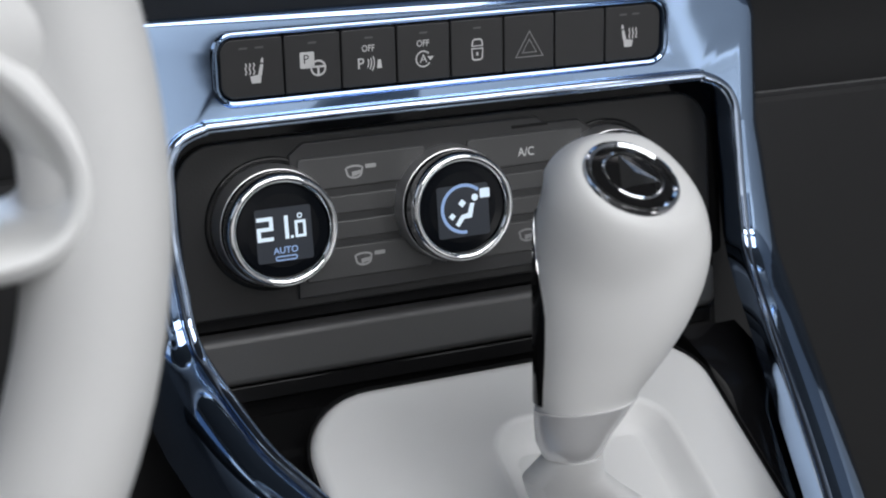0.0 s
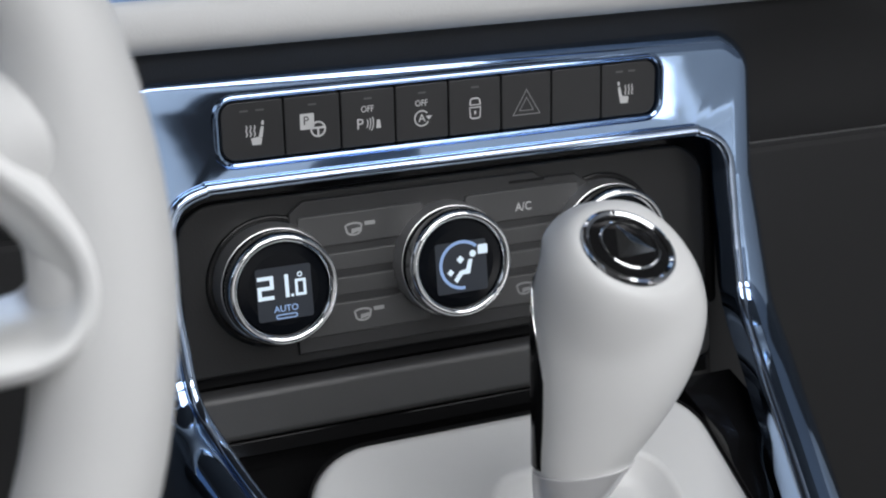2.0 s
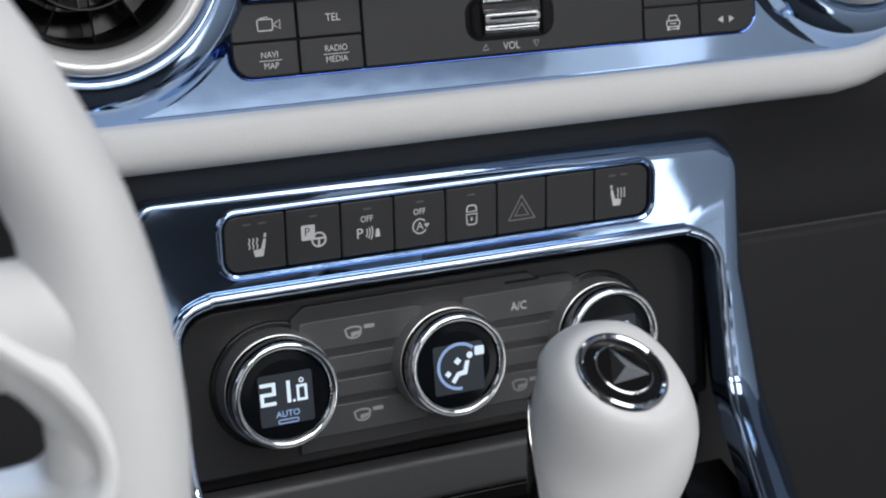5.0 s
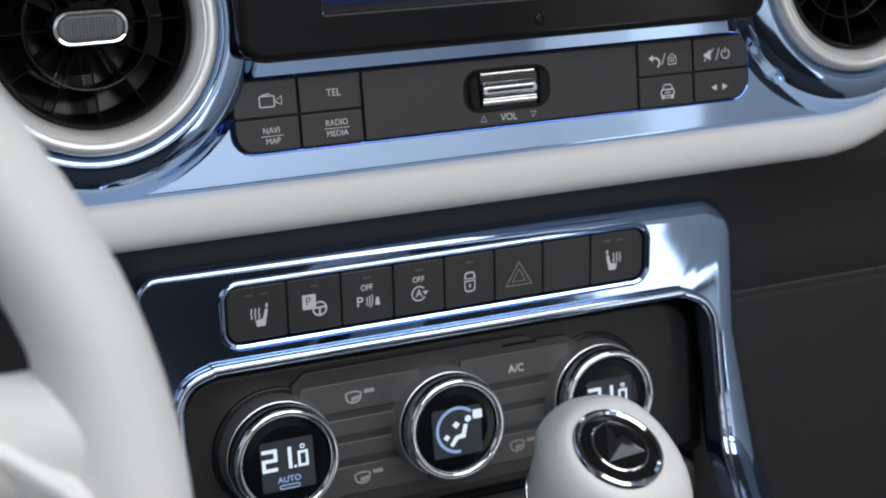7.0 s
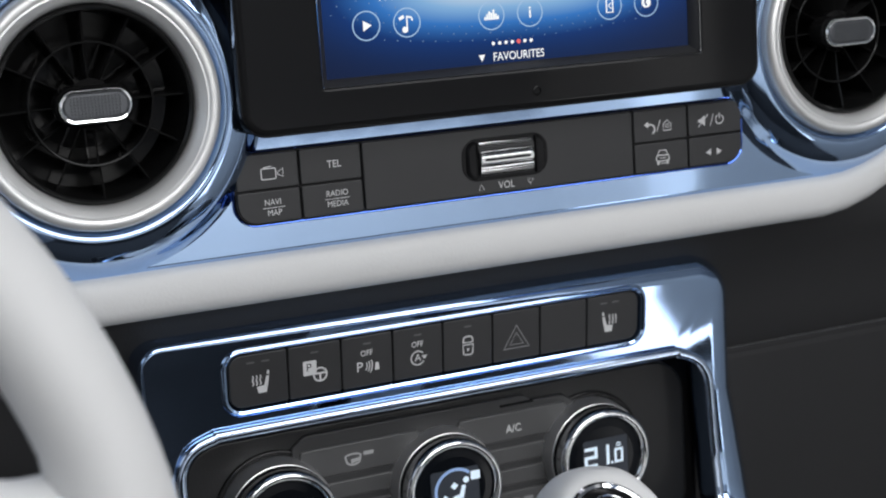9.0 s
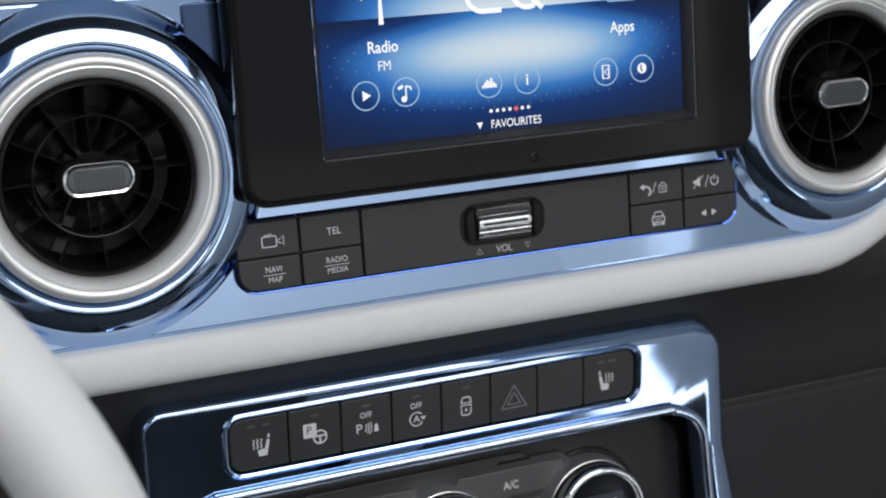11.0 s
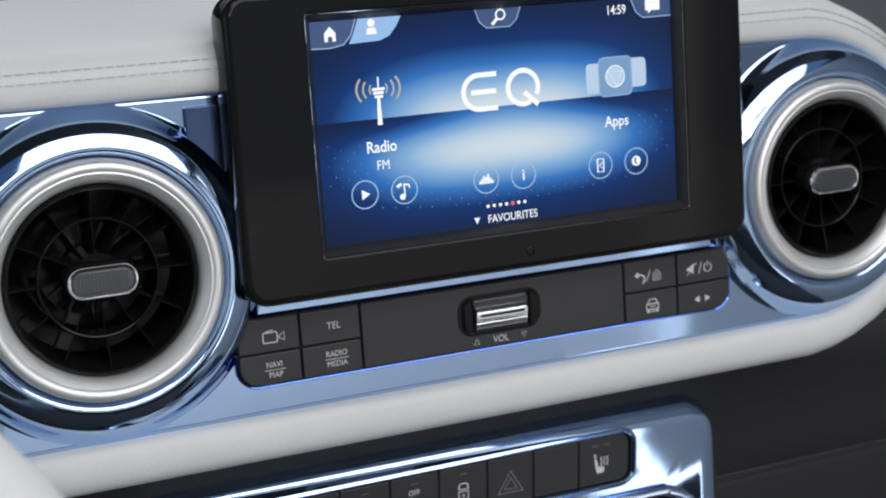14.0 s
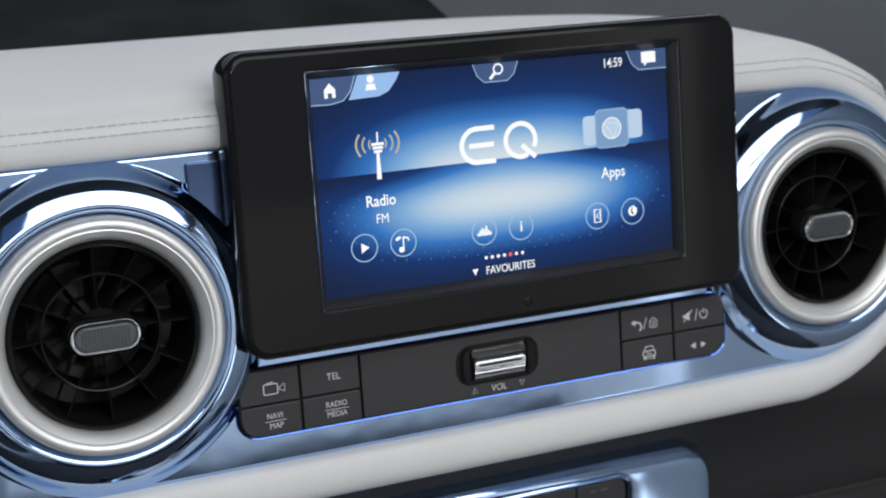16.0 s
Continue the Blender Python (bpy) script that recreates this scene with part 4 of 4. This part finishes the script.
CY = 36.8
words("A/C", 3.6, 85.5, CY, -156.4, "ac_text", PRINT, keys[1, 0], 0.05, 0.9)


def screen_mark(cx, cz):
    def draw(bm, y):
        stroke(bm, arc(cx, cz, 3.0, 200, 340, 10, 2.0) + arc(cx, cz + .4, 4.4, 40, 140, 10, 2.2), 0.8, y, True)
        poly(bm, [(cx - 1, cz - 1.6), (cx + 2.6, cz - 0.6), (cx + 2.6, cz + 0.8), (cx - 1, cz + 0.4)], y)
        poly(bm, rrect(cx + 4.6, cz + 1.2, cx + 9, cz + 2.8, .2, 2), y)
    return draw


icon("defrost_mark", FAINT, keys[0, 0], screen_mark(12.4, -156.2), CY)
icon("defrost_mark", FAINT, keys[0, 3], screen_mark(13.6, -190.6), CY)
icon("heat_mark", DIM, keys[1, 3], screen_mark(84, -190.6), CY)
part("sensor_bar", slab(rrect(80, -146.6, 96, -145.4, .4), 37.6, 39, 0.2), GLOSS, climate)

SEG = {"2": "abged", "1": "bc", "0": "abcdef"}


def seven(bm, ch, x, z, w, h, t, y):
    p = {"a": ((x, z + h), (x + w, z + h)), "b": ((x + w, z + h), (x + w, z + h / 2)), "c": ((x + w, z + h / 2), (x + w, z)), "d": ((x, z), (x + w, z)),
         "e": ((x, z + h / 2), (x, z)), "f": ((x, z + h), (x, z + h / 2)), "g": ((x, z + h / 2), (x + w, z + h / 2))}
    for s in SEG[ch]:
        (ax, az), (bx, bz) = p[s]
        g = 0.15
        dx, dz = bx - ax, bz - az
        q = math.hypot(dx, dz)
        stroke(bm, [(ax - dx / q * (t / 2 - g), az - dz / q * (t / 2 - g)), (bx + dx / q * (t / 2 - g), bz + dz / q * (t / 2 - g))], t, y)


def dial(cx, cz, kind, label):
    d = thing("climate_dial", cx, 40, cz, label, "dial", "climate dials")
    part("base_ring", lathe(cx, cz, [(26.0, 39.6), (25.6, 38.6), (24.8, 38.2), (23.8, 38.4), (23.4, 40)], 64), GLOSS, d)
    part("knurled_ring", lathe(cx, cz, [(23.2, 40), (23.3, 37.6), (23.0, 36.8), (22.7, 31.2), (22.3, 30.4), (21.6, 30.1)], 180, knurl=0.42, knurl_rows=(2, 3)), KNURL, d, "knurled silver grip")
    part("groove", lathe(cx, cz, [(21.7, 27.2), (21.2, 27.6), (21.2, 29.6), (21.9, 30.2)], 64), GLOSS, d)
    part("bezel_ring", lathe(cx, cz, [(21.7, 27.4), (21.8, 25.0), (21.4, 23.0), (20.8, 22.0), (20.0, 21.6), (19.0, 21.7), (18.2, 22.3), (17.7, 23.4), (17.4, 24.8), (17.4, 29)], 96), CHROME, d, "polished ring")
    g = part("dial_screen", lathe(cx, cz, [(17.6, 25.4), (17.4, 23.9), (14, 23.6), (0.01, 23.5)], 64), LCD, d)
    y = 23.35
    icon("backlight", LITFIELD, g, lambda bm, y: poly(bm, rrect(cx - 10.6, cz - 11.6, cx + 11.0, cz + 8.8, 1.0, 3), y), 23.42)
    if kind == "temp":
        for ch, dx, w, h, t in (("2", -9.4, 4.9, 7.6, 1.5), ("1", -0.6, 1.9, 7.6, 1.5), ("0", 5.0, 3.2, 5.4, 1.1)):
            icon("digit", HUD, g, lambda bm, y: seven(bm, ch, cx + dx, cz - 2.6, w, h, t, y), y)
        icon("decimal_point", HUD, g, lambda bm, y: poly(bm, rrect(cx + 2.7, cz - 3.2, cx + 3.8, cz - 2.1, .2, 2), y), y)
        icon("degree_mark", HUD, g, lambda bm, y: stroke(bm, arc(cx + 6.6, cz + 5.0, 0.8, 0, 360, 12)[:-1], 0.5, y, True), y)
        words("AUTO", 2.5, cx + 0.4, y, cz - 7.4, "auto_text", HUDBLUE, g, 0.06)
        icon("auto_line", HUDBLUE, g, lambda bm, y: stroke(bm, rrect(cx - 3.6, cz - 11.0, cx + 4.4, cz - 9.6, .6, 3), 0.5, y, True), y)
    else:
        icon("fan_arc", HUDBLUE, g, lambda bm, y: stroke(bm, arc(cx + 0.6, cz - 0.6, 9.2, 48, 274, 40), 1.3, y), y)

        def flow(bm, y):
            # seat shape with two air jets
            poly(bm, [(cx - 3.4, cz - 6.4), (cx - 2.0, cz - 7.6), (cx + 0.4, cz - 4.6), (cx + 3.6, cz - 4.4), (cx + 5.0, cz + 1.2), (cx + 3.2, cz + 1.4), (cx + 2.0, cz - 2.4), (cx - 0.8, cz - 3.0)], y)
            poly(bm, circle(cx + 5.2, cz + 3.4, 1.4, 14), y)
            for ax, az, q in ((cx - 0.2, cz + 1.6, 1.7), (cx - 4.6, cz - 3.2, 1.5)):
                poly(bm, [(ax - q, az), (ax, az - q), (ax + q, az), (ax, az + q)], y)
            poly(bm, rrect(cx + 7.4, cz + 2.8, cx + 11.6, cz + 6.6, .5, 2), y)
        icon("airflow_mark", HUD, g, flow, y)
    return d


dial(-21.3, -172.4, "temp", "climate dial with a lit temperature beside the driver")
dial(51.0, -172.8, "flow", "climate dial with a lit airflow picture")
dial(122.0, -172.8, "temp", "climate dial with a lit temperature behind the lever")

# storage flap and tray under the climate panel
tray = thing("storage_flap", 57, 40, -240, "dark storage flap under the climate panel", "flap")
part("flap", slab(rrect(-57, -233, 172, -213.5, 4.5), 36, 46, 3.0, 5), SLATE, tray)
part("lip", slab(rrect(-57, -241, 172, -234.2, 1), 40, 50, 0.8), GLOSS, tray)
tb = bmesh.new()
loft([[(x, 52, -208), (x, 50, -250), (x, 16, -262), (x, -70, -322), (x, -120, -358)] for x in (-64, 180)], False, False, False, tb)
part("tray_liner", tb, GLOSS, tray)


# ---- selector plate, lever ----
def deck(x, u, h=0.0):
    """A point on the selector plate: u mm down the slope from its far edge, h above it."""
    s = math.atan(0.7)
    return (x, 24 - u * math.cos(s) - h * math.sin(s), -239.5 - u * math.sin(s) + h * math.cos(s))


def deck_ring(pts, h):
    return [deck(x, -z, h) for x, z in pts]


plate = thing("selector_plate", 62, -20, -275, "white selector plate with a recessed lever slot", "selector plate")
OUTL = rrect(-23, -120, 147.5, -1, (10, 10, 24, 30), 10)
rings = [deck_ring(offset(OUTL, 1.5), -14), deck_ring(offset(OUTL, 1.5), -1.5), deck_ring(OUTL, 0.8), deck_ring(offset(OUTL, -1.5), 1.8), deck_ring(offset(OUTL, -3.5), 2.2)]
SLOT = rrect(46, -104, 118, -30, (10, 10, 14, 14), 10)
rings += [deck_ring(offset(SLOT, 5), 2.4), deck_ring(offset(SLOT, 3.5), 3.1), deck_ring(offset(SLOT, 1.5), 2.9), deck_ring(SLOT, 1.4), deck_ring(offset(SLOT, -4), -5), deck_ring(offset(SLOT, -9), -7)]
part("plate", loft(rings, False, True), PAINT, plate)
part("edge_line", loft([deck_ring(offset(OUTL, o), h) for o, h in ((1.4, 0), (2.6, 0.2), (3.2, -1.2), (3.2, -8), (1.4, -8), (1.4, 0))], False, False), GLOSS, plate)
strip = [(30, -239), (24, -241.4), (-6, -253.6), (-10, -257), (-14, -264), (-90, -318), (-90, -330), (30, -262)]
part("side_tray", loft([[(x, y, z) for y, z in strip] for x in (149.5, 150.5, 174, 177)]), PIANO, plate, "gloss black strip beside the plate")

lever = thing("gear_lever", 62, -25, -270, "white gear lever knob with silver collar and badge", "gear lever")
RX, FX = Vector((0.93, -0.366, 0)), Vector((0.366, 0.93, 0))


def kp(u, v, z):
    """A point of the knob: u to the side, v ahead, z up, from the lever's plane."""
    c = RX * u + FX * (-63.5 + v) + Vector((0, 0, z))
    return tuple(c)


def knob_rings(rows, n=48, grow=0.0, span=None):
    out = []
    for z, u0, u1, depth, v, tilt in rows:
        c, h = (u0 + u1) / 2, (u1 - u0) / 2 + grow
        ring = []
        for i in range(n):
            a = 2 * math.pi * i / n if span is None else radians(span[0] + (span[1] - span[0]) * i / (n - 1))
            ca, sa = math.cos(a), math.sin(a)
            # slightly squared section
            k = 1.0 / (abs(ca) ** 2.1 + abs(sa) ** 2.1) ** (1 / 2.1)
            ring.append(kp(c + h * k * ca, v + (depth + grow) * k * sa, z + tilt * k * ca))
        out.append(ring)
    return out


KNOB = [(-221.0, 57.0, 90.4, 14.0, 2, 1.0), (-219.0, 56.6, 91.2, 14.4, 2, 1.0), (-213.5, 56.8, 94.6, 15.4, 1.5, 0), (-205, 57.2, 101.3, 17.0, 1, 0), (-194, 57.5, 108.2, 19.2, 0.5, 0), (-182, 58.0, 113.4, 21.0, 0.2, 0),
        (-170, 58.7, 115.6, 22.2, 0, 0), (-160, 59.6, 114.4, 21.6, -0.4, 0), (-154.5, 60.8, 112.4, 19.8, 0.8, 0), (-150, 62.0, 109.8, 17.2, 2.8, 0), (-145, 64.0, 106.4, 13.6, 6.2, 0), (-141, 67.2, 102.6, 10.4, 8.8, 0), (-138.2, 71.0, 99.2, 7.8, 10.4, 0), (-136.2, 75.4, 95.4, 5.2, 11.6, 0), (-135.2, 80, 91.0, 3.0, 12, 0)]
# badge, facing up towards the passenger's side
bn = (RX * 0.33 + Vector((0, 0, 1)) * 0.78 - FX * 0.52).normalized()
bc = Vector((55.8, -100.8, -148.0)) + bn * 2.4
bt = bn.cross(Vector((0, 0, 1))).normalized()
bu = bt.cross(bn)


def dense(rows, n=4):
    """More rows on a rounded line through the given ones."""
    out = []
    for i in range(len(rows) - 1):
        a, b, c, d = (np.array(rows[max(0, min(len(rows) - 1, i + k))], float) for k in (-1, 0, 1, 2))
        for k in range(n):
            t = k / n
            out.append(tuple(0.5 * (2 * b + (c - a) * t + (2 * a - 5 * b + 4 * c - d) * t * t + (3 * b - a - 3 * c + d) * t ** 3)))
    return out + [tuple(rows[-1])]


def seat_badge(p):
    """Draws the knob's skin up or down to a flat seat round the badge."""
    v = Vector(p) - bc
    h = v.dot(bn)
    rho = (v - bn * h).length
    w = max(0.0, min(1.0, (28.0 - rho) / 11.5))
    w = w * w * (3 - 2 * w)
    if h < -20:
        w *= max(0.0, 1 + (h + 20) / 8)
    return tuple(Vector(p) + bn * (-0.3 - h) * w)


knob = part("knob", loft([[seat_badge(p) for p in r] for r in knob_rings(dense(KNOB), 96)]), PAINT, lever, "white leather knob", 70)
# dark inlay on the driver's flank
rows = dense(KNOB)[4:31]
rr = []
for k, row in enumerate(rows):
    f = k / (len(rows) - 1)
    end = 213 - 30 * max(0.0, f - 0.55) / 0.45 - 4 * f
    rr.append(knob_rings([row], 10, 0.3, (140, end))[0])
part("inlay", loft(rr, False, False, False), GLOSS, knob, "gloss black inlay")
part("inlay_edge", sweep([r[-1] for r in rr], [(0.2 * math.cos(a), 0.2 * math.sin(a)) for a in [2 * math.pi * k / 8 for k in range(8)]], (0, 1, 0.1)), CHROME, knob)
COLL = [(-240.5, 61.0, 77.0, 9.5, 5, 0), (-239.4, 58.8, 78.6, 11, 5, 0.4), (-233, 56.6, 82.6, 13, 4, 1.4), (-226, 56.4, 87.6, 14, 3, 1.4), (-221.4, 56.6, 90.6, 14.3, 2, 1.2), (-221.0, 57.4, 89.8, 13.6, 2, 1.2)]
part("collar", loft(knob_rings(COLL)), COLLAR, lever, "silver collar")
part("stem", loft(knob_rings([(-278, 60, 100, 16, 52, 0), (-262, 54, 88, 15, 28, 0), (-250, 52, 80, 13, 12, 0), (-240, 59, 79, 11, 5, 0)])), PAINT, lever, "white gaiter boot")

def badge_lathe(profile, n=56):
    return loft([[tuple(bc + bn * h + (bt * math.cos(2 * math.pi * i / n) + bu * math.sin(2 * math.pi * i / n)) * r) for i in range(n)] for r, h in profile], False, False)


badge = part("badge", badge_lathe([(16.3, -3), (16.2, 0.2), (15.6, 1.2), (14.6, 1.5), (13.6, 0.9), (13.4, -1)]), CHROME, lever, "chrome ring round a dark badge")
part("badge_face", badge_lathe([(13.7, 0), (13.5, 0.5), (11, 1.1), (6, 1.6), (0.01, 1.8)]), GLOSS, badge)
part("badge_ring", badge_lathe([(10.2, 1.0), (10.2, 1.6), (9.8, 1.8), (9.4, 1.7), (9.4, 1.1)]), CHROME, badge)

# plain low three-sided emblem
bm = bmesh.new()
tip = bm.verts.new(bc + bn * 3.0)
cs = [bm.verts.new(bc + bn * 1.7 + (bt * math.cos(a) + bu * math.sin(a)) * 8.8) for a in [radians(90 + 120 * k) for k in range(3)]]
for k in range(3):
    bm.faces.new((cs[k], cs[(k + 1) % 3], tip))
bmesh.ops.recalc_face_normals(bm, faces=bm.faces)
part("emblem", bm, CHROME, badge, "plain silver emblem", 0)

# ---- steering wheel ----
WX, WYY, WZ = -285.0, -178.0, -111.0
wheel = thing("steering_wheel", WX, WYY, WZ, "white leather steering wheel with silver trimmed spokes", "steering wheel")
rings = []
for i in range(145):
    a = 2 * math.pi * i / 144
    # fuller grip at the spokes and below, slimmer over the upper arc
    w = max(0.0, min(1.0, (math.sin(a) - 0.14) / 0.17))
    g = 16.2 - 2.9 * w * w * (3 - 2 * w)
    rings.append([(WX + (183.4 - g + g * math.cos(b)) * math.cos(a), WYY + 17.0 * math.sin(b), WZ + (183.4 - g + g * math.cos(b)) * math.sin(a)) for b in [2 * math.pi * k / 28 for k in range(28)]])
rb = loft(rings, False, False)
bmesh.ops.remove_doubles(rb, verts=rb.verts, dist=1e-3)
part("rim", rb, LEATHER, wheel, "white leather rim")
# side spokes: each a white frame round an opening with a silver lip
GAP = smooth_path([(145.5, 0, 11.5), (151.0, 0, 4.0), (153.2, 0, -2.8), (151.2, 0, -7.4), (144, 0, -9.3), (125, 0, -9.5)], 5)
GAP = [(x, z) for x, y, z in GAP] + [(112, -7.0), (104, 0.0), (108, 22.0), (122, 31.0), (135, 21.0)]
for sgn in (1, -1):
    ol = [(WX + sgn * x, WZ + z) for x, z in GAP]
    ol = ol[::-1] if sgn > 0 else ol
    part("spoke_trim", rim(ol, [(0, WYY + 14), (0, WYY + 2), (0.7, WYY - 5), (2.2, WYY - 10), (4.4, WYY - 13.4), (6.2, WYY - 15.2), (7.4, WYY - 16.2), (8.2, WYY - 14), (8.2, WYY + 14)]), SATIN, wheel, "silver lip of the spoke opening")
    part("spoke", rim(ol, [(7.2, WYY - 15.8), (8.2, WYY - 16.9), (9.6, WYY - 17.2), (11.6, WYY - 16.0), (13.6, WYY - 12), (14.6, WYY - 5), (14.6, WYY + 12), (7.2, WYY + 12)]), PAINT, wheel, "white spoke")
    arm_line = smooth_path([(WX + sgn * x, WYY + y, WZ + z) for x, y, z in ((164, 0, 27), (152, -1, 28), (140, -1, 28.5), (124, 0, 33), (104, 2, 38), (84, 4, 34), (66, 4, 24))], 5)
    part("thumb_rest", sweep(arm_line, [(14.5 * math.cos(a), 14.5 * math.sin(a)) for a in [2 * math.pi * k / 20 for k in range(20)]], (0, -1, 0)), LEATHER, wheel, "white upper spoke arm")
part("column", loft([[(WX + 38 * math.cos(a), y, WZ + 38 * math.sin(a) - dz) for a in [2 * math.pi * k / 24 for k in range(24)]] for y, dz in ((WYY + 20, 0), (WYY + 120, 25), (90, 70))]), PLASTIC, wheel, "black steering column")
part("hub", slab(rrect(WX - 78, WZ - 75, WX + 78, WZ + 45, 34, 8), WYY - 16, WYY + 26, 10, 5), PAINT, wheel, "white airbag cover")

# stitching along the dash pad
part("stitch_line", stitches(75.6, 9.1, -150, 285, 3.9, 2.8), THREAD, dash_top, "grey dashed stitching", 0)
part("stitch_line", stitches(72.0, 8.6, -150, 283, 3.9, 2.9), THREAD, dash_top, "grey dashed stitching", 0)
